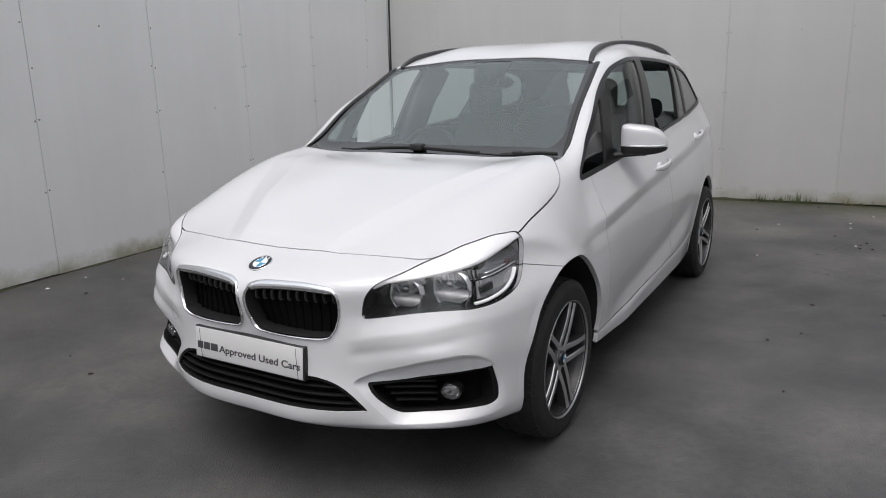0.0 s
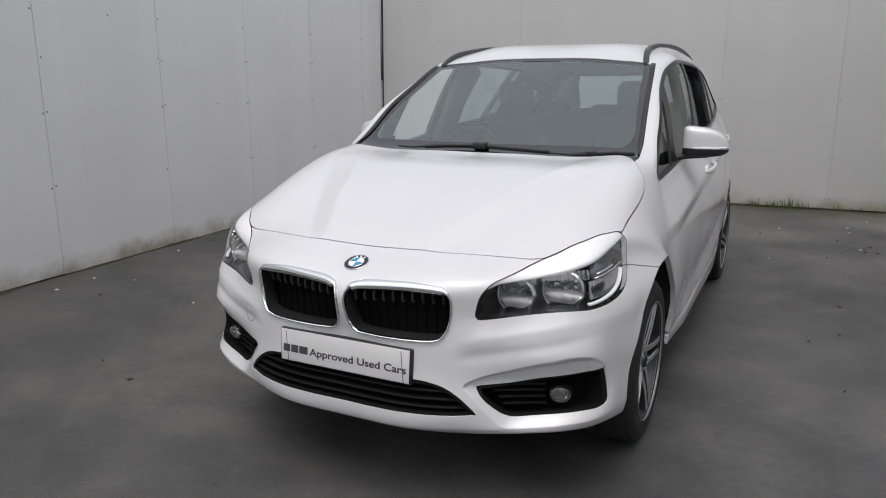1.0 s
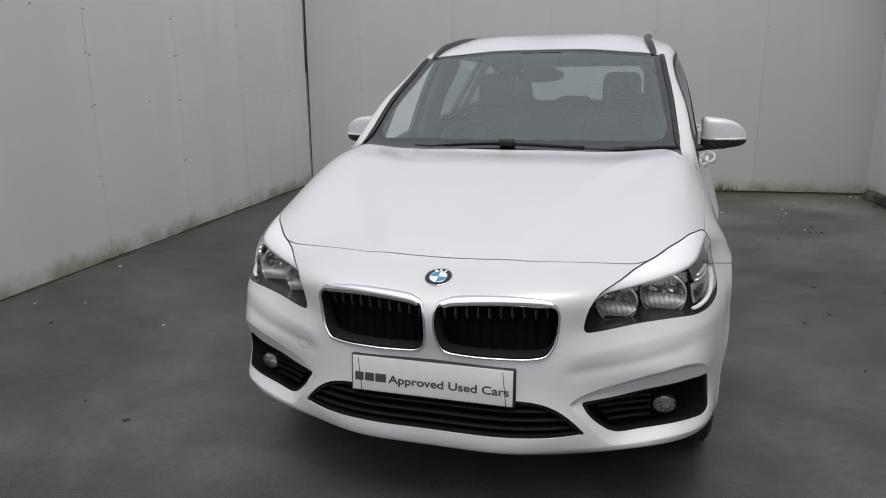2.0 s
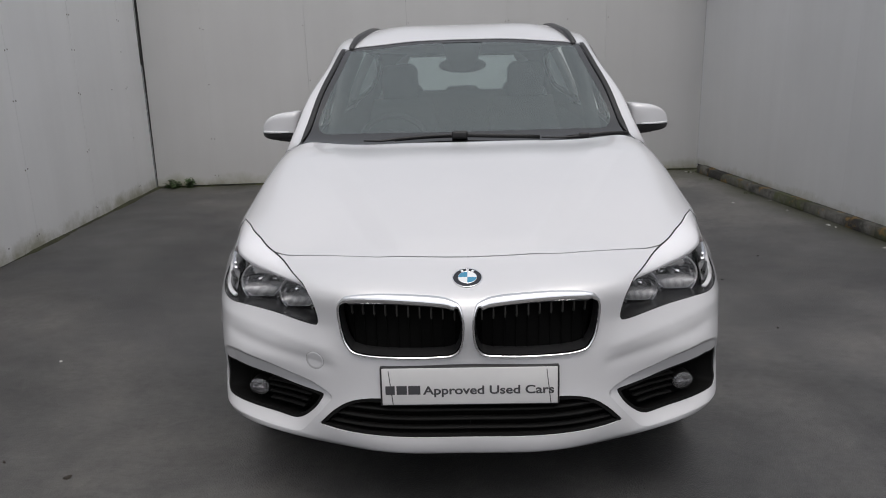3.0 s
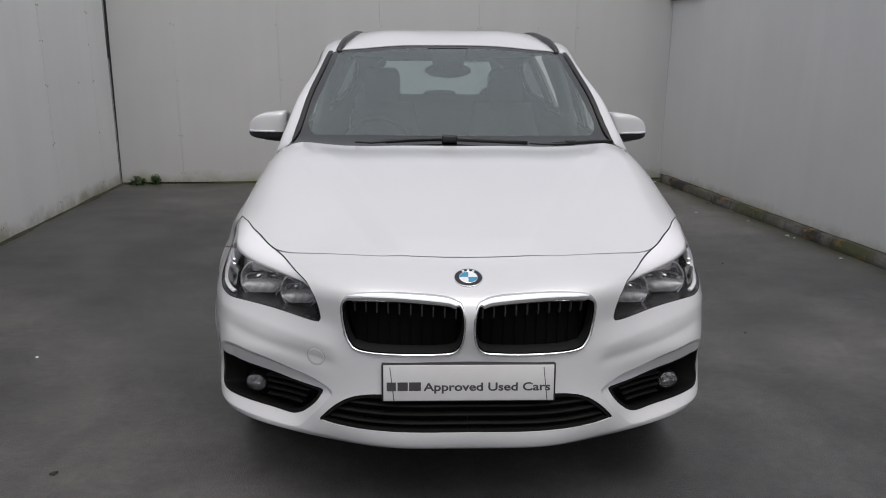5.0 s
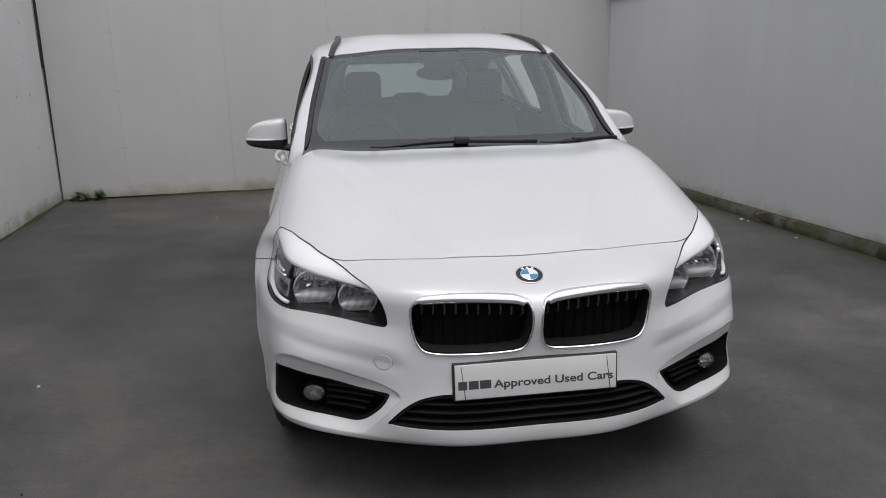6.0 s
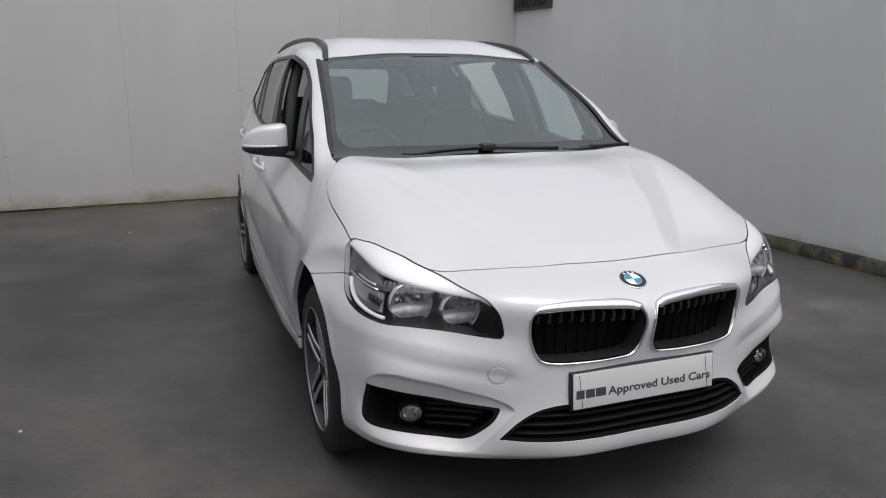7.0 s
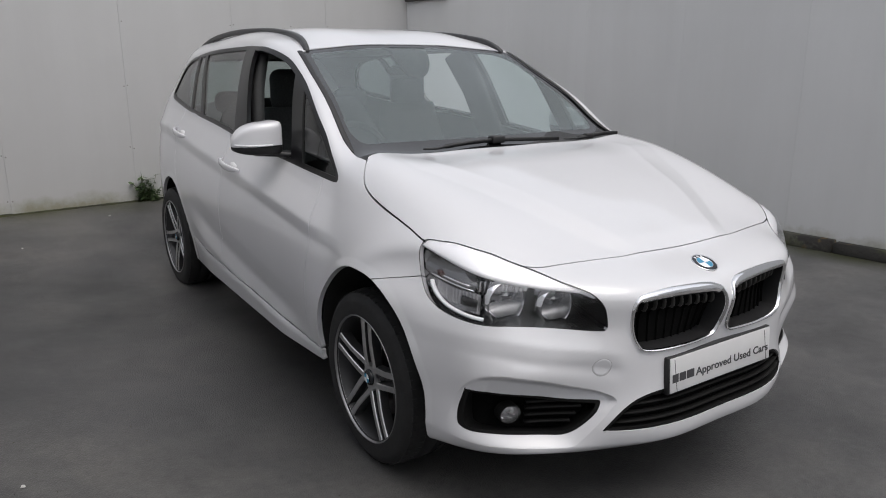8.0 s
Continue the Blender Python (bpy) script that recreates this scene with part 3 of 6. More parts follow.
def body_grid():
    p = np.array(SECTIONS, float)
    step = np.linalg.norm(np.diff(p, axis=0), axis=2).mean(axis=1)
    t = np.concatenate([[0], np.cumsum(step)])
    s = []
    for i, n in enumerate(STEPS):
        s.extend(t[i] + (t[i + 1] - t[i]) * np.arange(n) / n)
    s = np.array(s + [t[-1]])
    lines = natural_spline(t, p, s)
    rows = []
    for keys in lines:
        full = np.concatenate([keys[:0:-1] * (-1, 1, 1), keys])
        d = np.concatenate([[0], np.cumsum(np.linalg.norm(np.diff(full, axis=0), axis=1) ** 0.7)])
        c = len(keys) - 1
        u = []
        for k in range(c):
            u.extend(d[c + k] + (d[c + k + 1] - d[c + k]) * np.arange(SPAN[k]) / SPAN[k])
        rows.append(natural_spline(d, full, np.array(u + [d[-1]])))
    g = np.array(rows)
    for _ in range(12):
        q = g.copy()
        q[1:-1] += 0.25 * (g[:-2] - 2 * g[1:-1] + g[2:])
        g = q.copy()
        g[:, 1:-1] += 0.25 * (q[:, :-2] - 2 * q[:, 1:-1] + q[:, 2:])
    g[:, 0, 0] = 0
    return g


GRID = body_grid()


# ---- cutting the skin along drawn lines ----
from mathutils.bvhtree import BVHTree


def smooth_loop(points, n=8):
    """A closed Catmull-Rom curve through 2D points."""
    p = np.array(points, float)
    out = []
    for i in range(len(p)):
        a, b, c, d = p[i - 1], p[i], p[(i + 1) % len(p)], p[(i + 2) % len(p)]
        for k in range(n):
            t = k / n
            out.append(0.5 * (2 * b + (c - a) * t + (2 * a - 5 * b + 4 * c - d) * t * t + (3 * b - a - 3 * c + d) * t ** 3))
    return np.array(out)


def loop_distance(loop, q):
    """Signed distance of 2D points q from a closed loop, minus inside."""
    best = np.full(len(q), 1e9)
    inside = np.zeros(len(q), bool)
    for a, b in zip(loop, np.roll(loop, -1, axis=0)):
        ab, aq = b - a, q - a
        t = np.clip((aq @ ab) / max(ab @ ab, 1e-12), 0, 1)
        best = np.minimum(best, np.linalg.norm(aq - t[:, None] * ab, axis=1))
        if a[1] != b[1]:
            hit = ((a[1] > q[:, 1]) != (b[1] > q[:, 1])) & (q[:, 0] < (b[0] - a[0]) * (q[:, 1] - a[1]) / (b[1] - a[1]) + a[0])
            inside ^= hit
    return np.where(inside, -best, best)


def split(bm, fn):
    """Cut the faces of bm along fn(points) = 0."""
    bm.verts.ensure_lookup_table()
    bm.verts.index_update()
    d = list(fn(np.array([v.co[:] for v in bm.verts])))
    moved = set()
    for e in bm.edges:
        a, b = e.verts
        if d[a.index] * d[b.index] >= 0:
            continue
        f = d[a.index] / (d[a.index] - d[b.index])
        v, o, g = (a, b, f) if f < 0.5 else (b, a, 1 - f)
        if g < 0.15 and v.index not in moved and not (abs(v.co.x) < 1e-6 and abs(o.co.x) > 1e-6):
            v.co = v.co.lerp(o.co, g)
            d[v.index] = 0.0
            moved.add(v.index)
    cut = [e for e in bm.edges if d[e.verts[0].index] * d[e.verts[1].index] < 0]
    zero = {bm.verts[i] for i in moved}
    for e in cut:
        a, b = e.verts
        da, db = d[a.index], d[b.index]
        _, v = bmesh.utils.edge_split(e, a, da / (da - db))
        v.index = len(d)
        d.append(0.0)
        zero.add(v)
    for f in {f for v in zero for f in v.link_faces}:
        z = [i for i, v in enumerate(f.verts) if v in zero]
        n = len(f.verts)
        if len(z) >= 2:
            best = None
            for i in z:
                for j in z:
                    if i < j and j - i > 1 and not (i == 0 and j == n - 1):
                        s1 = [d[f.verts[k].index] for k in range(i + 1, j)]
                        s2 = [d[f.verts[k % n].index] for k in range(j + 1, n + i)]
                        if sum(s1) * sum(s2) < 0:
                            best = (f.verts[i], f.verts[j])
            if best:
                bmesh.utils.face_split(f, *best)


def on_front(x, z):
    """The point of the nose at |x|, z, and its outward normal."""
    p, n, _, _ = SKIN.ray_cast(Vector((abs(x), -1, z)), Vector((0, 1, 0)))
    if n.y > 0:
        n = -n
    s = -1 if x < 0 else 1
    return Vector((x, p.y, p.z)), Vector((n.x * s, n.y, n.z))


def on_side(y, z):
    """The point of the flank at y, z, and its outward normal (right-hand picture side)."""
    p, n, _, _ = SKIN.ray_cast(Vector((2, y, z)), Vector((-1, 0, 0)))
    return p, (n if n.x > 0 else -n)


def on_top(x, y):
    p, n, _, _ = SKIN.ray_cast(Vector((abs(x), y, 3)), Vector((0, 0, -1)))
    n = n if n.z > 0 else -n
    s = -1 if x < 0 else 1
    return Vector((x, p.y, p.z)), Vector((n.x * s, n.y, n.z))


# ---- the lines of the car ----
FRONT_HUB, REAR_HUB, HUB_Z = 0.845, 3.51, 0.325
KIDNEY = smooth_loop([(.022, .747), (.045, .762), (.095, .772), (.24, .779), (.338, .775), (.372, .764), (.387, .734), (.383, .668), (.366, .619), (.330, .5935), (.21, .588), (.10, .587), (.042, .594), (.018, .63), (.012, .70)])
FOG = smooth_loop([(.8245, .489), (.8230, .4935), (.818, .4950), (.785, .4895), (.72, .479), (.646, .4675), (.556, .4505), (.464, .4415), (.4585, .4395), (.4560, .434), (.484, .393), (.521, .357), (.545, .342), (.575, .335), (.64, .340), (.70, .346), (.783, .357), (.815, .3595), (.8305, .366), (.8355, .380), (.831, .420)])
FRAME = smooth_loop([(.8290, .500), (.8245, .518), (.814, .536), (.796, .5490), (.768, .5530), (.742, .5525), (.70, .544), (.642, .531), (.571, .509), (.50, .489), (.465, .475), (.438, .461), (.424, .447), (.4265, .435), (.437, .424), (.48, .372), (.525, .320), (.55, .305), (.58, .302), (.652, .307), (.72, .3155), (.78, .322), (.834, .329), (.850, .342), (.852, .37), (.844, .42), (.8345, .475)])
INTAKE = smooth_loop([(.466, .355), (.46, .364), (.424, .402), (.38, .434), (.33, .453), (.25, .462), (0, .464), (-.2, .464), (-.2, .35), (0, .348), (.25, .349), (.39, .348), (.455, .350)])
LAMP_LINE = [(.9305, .9042), (.888, .9050), (.8417, .9045), (.782, .8955), (.7215, .8832), (.663, .8640), (.6045, .8450), (.5227, .8170), (.475, .8040), (.4315, .7920), (.404, .7770), (.3815, .7530), (.3715, .7250), (.3670, .6900), (.3690, .6745), (.3800, .6705), (.4095, .672), (.5516, .690), (.650, .6985), (.7218, .7000), (.7793, .7050), (.8293, .7125), (.884, .7285), (.9193, .7550), (.9435, .7935), (.9540, .8300), (.9570, .8720), (.9490, .8930), (.941, .9005)]
LAMP = smooth_loop([(a + (0.005 if a > 0.90 else 0.0), z - (0.0045 if z < 0.76 and a > 0.42 else 0.0)) for a, z in LAMP_LINE])
BONNET = smooth_loop([(-.2, .175), (0, .175), (.10, .175), (.17, .1755), (.24, .178), (.32, .188), (.40, .204), (.50, .2265), (.60, .2515), (.70, .322), (.76, .435), (.795, .53), (.799, .633), (.803, .776), (.80, .882), (.791, .948), (.777, .986), (.756, 1.018), (.716, 1.072), (.68, 1.100), (.5, 1.106), (0, 1.104), (-.2, 1.104)])
WINDOWS = smooth_loop([(1.150, 1.012), (1.165, 1.035), (1.25, 1.098), (1.37, 1.190), (1.56, 1.311), (1.7655, 1.409), (1.93, 1.472), (2.13, 1.5125), (2.30, 1.521), (2.55, 1.523), (3.03, 1.510), (3.40, 1.484), (3.64, 1.448), (3.78, 1.378), (3.845, 1.258), (3.81, 1.210), (3.66, 1.188), (3.40, 1.163), (3.147, 1.145), (2.695, 1.117), (2.416, 1.096), (1.9, 1.050), (1.5, 1.0195), (1.25, 1.003), (1.166, 1.001)])
FRONT_DOOR = smooth_loop([(1.295, .30), (1.285, .42), (1.265, .60), (1.245, .8), (1.27, .97), (1.35, 1.06), (2.0, 1.12), (2.33, 1.13), (2.345, 1.05), (2.345, .8), (2.345, .6), (2.345, .43), (2.345, .31), (2.33, .29), (1.9, .27), (1.5, .27), (1.31, .28)])
REAR_DOOR = smooth_loop([(2.365, .40), (2.365, .6), (2.365, .8), (2.365, 1.05), (2.38, 1.13), (2.9, 1.17), (3.3, 1.19), (3.36, 1.13), (3.36, 1.0), (3.30, .82), (3.16, .68), (3.05, .56), (2.96, .44), (2.90, .38), (2.8, .33), (2.6, .31), (2.4, .30), (2.37, .31)])


def lamp_uv(c):
    return np.stack([(c[:, 0] + c[:, 1]) * 0.7071, c[:, 2]], 1)


def d_kidney(c): return np.where(c[:, 1] > 0.5, 9, loop_distance(KIDNEY, c[:, [0, 2]]))
def d_fog(c): return np.where(c[:, 1] > 0.5, 9, loop_distance(FOG, c[:, [0, 2]]))
def d_frame(c): return np.where(c[:, 1] > 0.5, 9, loop_distance(FRAME, c[:, [0, 2]]))
def d_facet(c, k): return np.where(c[:, 1] > 0.5, 9, (1 - k) * loop_distance(FRAME, c[:, [0, 2]]) + k * loop_distance(FOG, c[:, [0, 2]]))
def d_intake(c): return np.where(c[:, 1] > 0.5, 9, loop_distance(INTAKE, c[:, [0, 2]]))
def d_lamp(c): return np.where((c[:, 1] > 0.7) | (c[:, 0] < 0.38), 9, loop_distance(LAMP, lamp_uv(c)))
def d_bonnet(c): return np.where(c[:, 2] < 0.80, 9, loop_distance(BONNET, c[:, :2]))
def d_windows(c): return np.where((c[:, 0] < 0.5) | (d_screen(c) < 0.004), 9, loop_distance(WINDOWS, c[:, 1:]))
def d_front_door(c): return np.where(c[:, 0] < 0.5, 9, loop_distance(FRONT_DOOR, c[:, 1:]))
def d_rear_door(c): return np.where(c[:, 0] < 0.5, 9, loop_distance(REAR_DOOR, c[:, 1:]))
def d_arch_front(c): return np.where(c[:, 0] < 0.5, 9, np.hypot(c[:, 1] - 0.806, c[:, 2] - 0.376) - 0.383)
def d_arch_rear(c): return np.where(c[:, 0] < 0.5, 9, np.hypot(c[:, 1] - 3.405, c[:, 2] - 0.335) - 0.402)


def d_screen(c):
    """The windscreen with its black rim; its foot lies under the bonnet's edge."""
    side = c[:, 0] - (0.720 - 0.295 * (c[:, 2] - 1.095))
    head = c[:, 1] - (1.988 - 0.03 * c[:, 0] ** 2 - 0.66 * c[:, 0] ** 4)
    foot = 1.062 - c[:, 1]
    corner = np.where(c[:, 2] < 1.13, (1.093 - c[:, 2]) * 2, -9)
    return np.where((c[:, 1] > 2.4) | (c[:, 2] < 0.9), 9, np.maximum(np.maximum(side, head), np.maximum(foot, corner * 0 - 9)))


def d_clear(c):
    """The clear part of the windscreen, inside its black border, with rounded lower corners."""
    a, b, r = d_screen(c) + 0.034, 1.128 - c[:, 2], 0.075
    round_in = np.hypot(np.maximum(a + r, 0), np.maximum(b + r, 0)) - r
    return np.where((a > -r) & (b > -r), round_in, np.maximum(a, b))


def d_rear_screen(c):
    return np.where(c[:, 1] < 3.9, 9, np.maximum(np.maximum(c[:, 0] - 0.47 + 0.5 * np.maximum(c[:, 2] - 1.38, 0), 1.12 - c[:, 2]), c[:, 2] - 1.455))


# posts between the side windows: place at the waist, lean, half width
POSTS = ((1.590, 0.49, 0.056), (2.232, 0.42, 0.090), (2.935, 0.80, 0.026), (3.192, 0.57, 0.022))


def d_post(c):
    """Black posts between the side windows."""
    y, z = c[:, 1], c[:, 2]
    return np.min([np.abs(y - POSTS[k][0] - POSTS[k][1] * (z - 1.13)) - POSTS[k][2] for k in range(4)], axis=0)


SILL_Y = (1.1, 1.26, 1.57, 1.92, 2.34, 2.70, 2.84)
SILL_Z = (.326, .334, .356, .384, .414, .434, .445)


def d_sill(c):
    """Height over the dark joint under the doors."""
    return np.where((c[:, 0] < 0.7) | (c[:, 1] < 1.12) | (c[:, 1] > 2.9), 9, c[:, 2] - np.interp(c[:, 1], SILL_Y, SILL_Z))


def d_rocker(c):
    """Below the lower edge of the sill."""
    return np.where((c[:, 0] < 0.7) | (c[:, 1] < 1.0) | (c[:, 1] > 3.3), 9, c[:, 2] - np.interp(c[:, 1], (1.1, 1.3, 1.6, 2.0, 2.4, 2.7, 3.0), (.288, .278, .275, .288, .306, .306, .290)))


def d_seam(c):
    """Joint between bumper and wing, from the headlamp to the wheel arch."""
    return np.where((c[:, 0] < 0.78) | (c[:, 1] < 0.45), -9, c[:, 2] - (0.797 - 0.24 * (c[:, 1] - 0.5)))


# ---- creases pressed into the flank and the bumper, before cutting ----
def calm(g):
    """Even out the wing, the bumper's corner and the cowl, where the loft is a little lumpy."""
    x, y, z = g[..., 0], g[..., 1], g[..., 2]
    step = lambda a, b, v: (lambda t: t * t * (3 - 2 * t))(np.clip((v - a) / (b - a), 0, 1))
    wing = step(0.74, 0.82, x) * step(0.50, 0.62, y) * (1 - step(1.25, 1.5, y)) * step(0.55, 0.68, z) * (1 - step(0.93, 1.02, z))
    corner = 0.7 * step(0.62, 0.74, x) * (1 - step(0.42, 0.55, y)) * step(0.52, 0.58, z) * (1 - step(0.66, 0.72, z))
    mask = np.maximum(wing, corner)[..., None]
    for _ in range(60):
        q = g.copy()
        q[1:-1, 1:-1] += 0.18 * (g[:-2, 1:-1] + g[2:, 1:-1] + g[1:-1, :-2] + g[1:-1, 2:] - 4 * g[1:-1, 1:-1])
        g = g + mask * (q - g)
    return g


def press(g):
    g = calm(g)
    nrm = np.cross(np.gradient(g, axis=1), np.gradient(g, axis=0))
    nrm /= np.linalg.norm(nrm, axis=2, keepdims=True) + 1e-9
    nrm *= np.where((nrm * (g - np.array((0, 2.0, 0.6)))).sum(axis=2, keepdims=True) > 0, 1, -1)
    x, y, z = g[..., 0], g[..., 1], g[..., 2]
    step = lambda a, b, v: (lambda t: t * t * (3 - 2 * t))(np.clip((v - a) / (b - a), 0, 1))
    side = step(0.72, 0.80, x)
    shoulder = np.interp(y, (1.0, 1.138, 1.532, 1.87, 2.5, 3.1, 3.7), (0.808, 0.821, 0.857, 0.893, 0.947, 0.992, 1.03))
    out = 0.017 * side * step(0.92, 1.35, y) * np.clip(1 - np.abs(z - shoulder) / np.where(z > shoulder, 0.12, 0.050), 0, 1)
    rib = np.interp(y, (1.35, 1.514, 1.908, 2.564, 2.9), (0.393, 0.409, 0.453, 0.564, 0.63))
    low = side * step(1.25, 1.6, y) * (1 - step(2.6, 3.0, y))
    out += low * (0.20 * np.clip(rib - z, 0, 0.085) - 0.007 * np.clip(1 - np.abs(z - rib - 0.02) / 0.10, 0, 1))
    sill = np.interp(y, SILL_Y, SILL_Z)
    out += 0.006 * side * step(0.0, 0.014, sill - z) * step(1.1, 1.2, y) * (1 - step(2.9, 3.0, y))
    inner = np.interp(y, (0.21, 0.30, 0.40, 0.50, 0.61, 0.74, 0.90), (0.213, 0.248, 0.297, 0.340, 0.375, 0.43, 0.515))
    outer = np.interp(y, (0.20, 0.29, 0.38, 0.48, 0.56, 0.69, 0.87), (0.275, 0.332, 0.381, 0.43, 0.475, 0.53, 0.62))
    out += 0.018 * (1 - np.clip((x - inner) / np.maximum(outer - inner, 0.02), 0, 1)) * step(0.14, 0.26, y) * (1 - step(0.80, 1.09, y)) * (z > 0.75)
    nose = (1 - step(0.42, 0.55, y)) * step(0.38, 0.46, x)
    edge = np.interp(x, (0.40, 0.46, 0.63, 0.765, 0.834, 0.90), (0.592, 0.603, 0.630, 0.656, 0.662, 0.665))
    out += 0.0085 * nose * (1 - 0.6 * step(0.76, 0.86, x)) * np.clip(1 - np.abs(z - edge) / np.where(z > edge, 0.075, 0.048), 0, 1)
    out -= 0.004 * nose * (1 - step(0.70, 0.80, x)) * np.exp(-((z - edge + 0.055) / 0.022) ** 2)
    for cy, cz, r in ((0.806, 0.376, 0.383), (3.405, 0.335, 0.402)):
        dist = np.hypot(y - cy, z - cz)
        out += 0.0035 * side * np.clip(1 - np.abs(dist - r) / 0.03, 0, 1) * (y > 0.4)
    g = g + nrm * out[..., None]
    # the bonnet's rear edge stands up over the scuttle
    g[..., 2] += 0.012 * np.clip((y - 0.80) / 0.305, 0, 1) ** 3 * (1 - step(1.107, 1.145, y)) * (1 - step(0.64, 0.755, x)) * (z > 0.9)
    lip = np.interp(x, (0, 0.5, 0.57, 0.72, 0.86), (0.292, 0.297, 0.302, 0.3155, 0.335))
    g[..., 1] += (1 - step(0.42, 0.55, y)) * 0.55 * np.maximum(lip - z, 0)
    return g


GRID = press(GRID)
SKIN = BVHTree.FromPolygons(
    [tuple(c) for c in GRID.reshape(-1, 3)],
    [(i * GRID.shape[1] + j, i * GRID.shape[1] + j + 1, (i + 1) * GRID.shape[1] + j + 1, (i + 1) * GRID.shape[1] + j)
     for i in range(GRID.shape[0] - 1) for j in range(GRID.shape[1] - 1)])
half = bmesh.new()
nr, nc = GRID.shape[:2]
vs = [[half.verts.new(GRID[i, j]) for j in range(nc)] for i in range(nr)]
for i in range(nr - 1):
    for j in range(nc - 1):
        half.faces.new((vs[i][j], vs[i][j + 1], vs[i + 1][j + 1], vs[i + 1][j]))
GAP = 0.0020
for fn in (d_kidney, d_intake, d_lamp, d_fog, d_frame, lambda c: d_facet(c, 0.10), lambda c: d_facet(c, 0.22), lambda c: d_facet(c, 0.36), lambda c: d_facet(c, 0.6), lambda c: d_bonnet(c) - GAP, lambda c: d_bonnet(c) + GAP,
           d_screen, d_clear, d_windows, lambda c: d_windows(c) + 0.020, lambda c: np.where(d_windows(c) < 0.0, d_post(c), 9),
           lambda c: d_lamp(c) + 0.0022, lambda c: d_fog(c) + 0.010, lambda c: d_intake(c) + 0.010, d_arch_front, d_arch_rear, d_rear_screen,
           lambda c: d_seam(c) - 0.0015, lambda c: d_seam(c) + 0.0015,
           lambda c: d_front_door(c) - 0.0015, lambda c: d_front_door(c) + 0.0015,
           lambda c: d_sill(c) - 0.003, lambda c: d_sill(c) + 0.003, d_rocker, lambda c: d_rear_door(c) - 0.0015, lambda c: d_rear_door(c) + 0.0015):
    split(half, fn)

# a chamfered frame round the fog lamp opening: stepped in under its upper edge, sloped below
half.normal_update()
half.verts.ensure_lookup_table()
co = np.array([v.co[:] for v in half.verts])
df, dr = d_fog(co), d_frame(co)
for v, d, r in zip(half.verts, df, dr):
    if r < 0:
        t = 1.0 if d <= 0 else r / (r - d)
        above = min(1.0, max(0.0, (v.co.z - 0.41) / 0.05))
        outer = min(1.0, max(0.0, (0.835 - v.co.x) / 0.06))
        step = min(1.0, t / 0.36)
        step = step * step * (3 - 2 * step)
        v.co.y += above * outer * (0.024 * step + 0.006 * t) + (1 - above) * 0.014 * t

half.normal_update()
faces = list(half.faces)
mid = np.array([f.calc_center_median()[:] for f in faces])
region = np.full(len(faces), "shell", dtype=object)
fd, rd, sm = d_front_door(mid), d_rear_door(mid), d_seam(mid)
bumper_zone = (mid[:, 1] < FRONT_HUB) & (mid[:, 2] < 0.93) & ~((mid[:, 0] > 0.78) & (mid[:, 1] >= 0.45) & (sm > 0))
region[bumper_zone] = "bumper"
region[(np.abs(sm) < 0.0015) & (mid[:, 1] < FRONT_HUB)] = "gap"
region[fd < 0.0015] = "gap"
region[fd < -0.0015] = "front_door"
region[rd < 0.0015] = "gap"
region[rd < -0.0015] = "rear_door"
b = d_bonnet(mid)
region[b < GAP] = "gap"
region[b < -GAP] = "bonnet"
ds = d_screen(mid)
region[(ds < 0) & (b > -GAP)] = "screen_rim"
region[(d_clear(mid) < 0) & (b > -GAP)] = "screen"
dw = d_windows(mid)
region[dw < 0] = "window_frame"
panes = (dw < -0.020) & (d_post(mid) > 0)
order = np.stack([mid[:, 1] - p[0] - p[1] * (mid[:, 2] - 1.13) for p in POSTS])
for k, name in enumerate(("quarter_light", "front_window", "rear_window", "fixed_light", "rear_quarter_light")):
    region[panes & ((order > 0).sum(axis=0) == k)] = name
region[d_rear_screen(mid) < 0] = "rear_screen"
dl = d_lamp(mid)
region[dl < 0] = "lamp_rim"
region[dl < -0.0022] = "lamp"
dfog, dint = d_fog(mid), d_intake(mid)
region[(dfog >= 0) & (d_frame(mid) < 0) & (region == "bumper")] = "fog_brow"
region[dfog < 0] = "fog_rim"
region[dfog < -0.010] = "fog"
region[dint < 0] = "intake_rim"
region[dint < -0.010] = "intake"
region[d_kidney(mid) < 0] = "kidney"
ds2 = d_sill(mid)
region[ds2 < 0.003] = "gap"
region[(ds2 < -0.003) & (d_arch_front(mid) > 0) & (d_arch_rear(mid) > 0)] = "shell"
region[(d_rocker(mid) < 0) | (d_arch_front(mid) < 0) | (d_arch_rear(mid) < 0)] = "hole"


def take(chosen, sides=(1, -1), inward=0.0, offset=0.0):
    """A mesh of the chosen faces, on both sides or one, with edges folded in."""
    bm = bmesh.new()
    for s in sides:
        made = {}
        for f in chosen:
            vv = []
            for v in f.verts:
                if v not in made:
                    p = v.co + v.normal * offset * NORMAL_SIGN
                    made[v] = bm.verts.new((p.x * s, p.y, p.z))
                vv.append(made[v])
            bm.faces.new(vv if s * NORMAL_SIGN > 0 else vv[::-1])
    if len(sides) == 2:
        bmesh.ops.remove_doubles(bm, verts=[v for v in bm.verts if abs(v.co.x) < 1e-5], dist=2e-4)
    if inward:
        fold(bm, inward)
    return bm


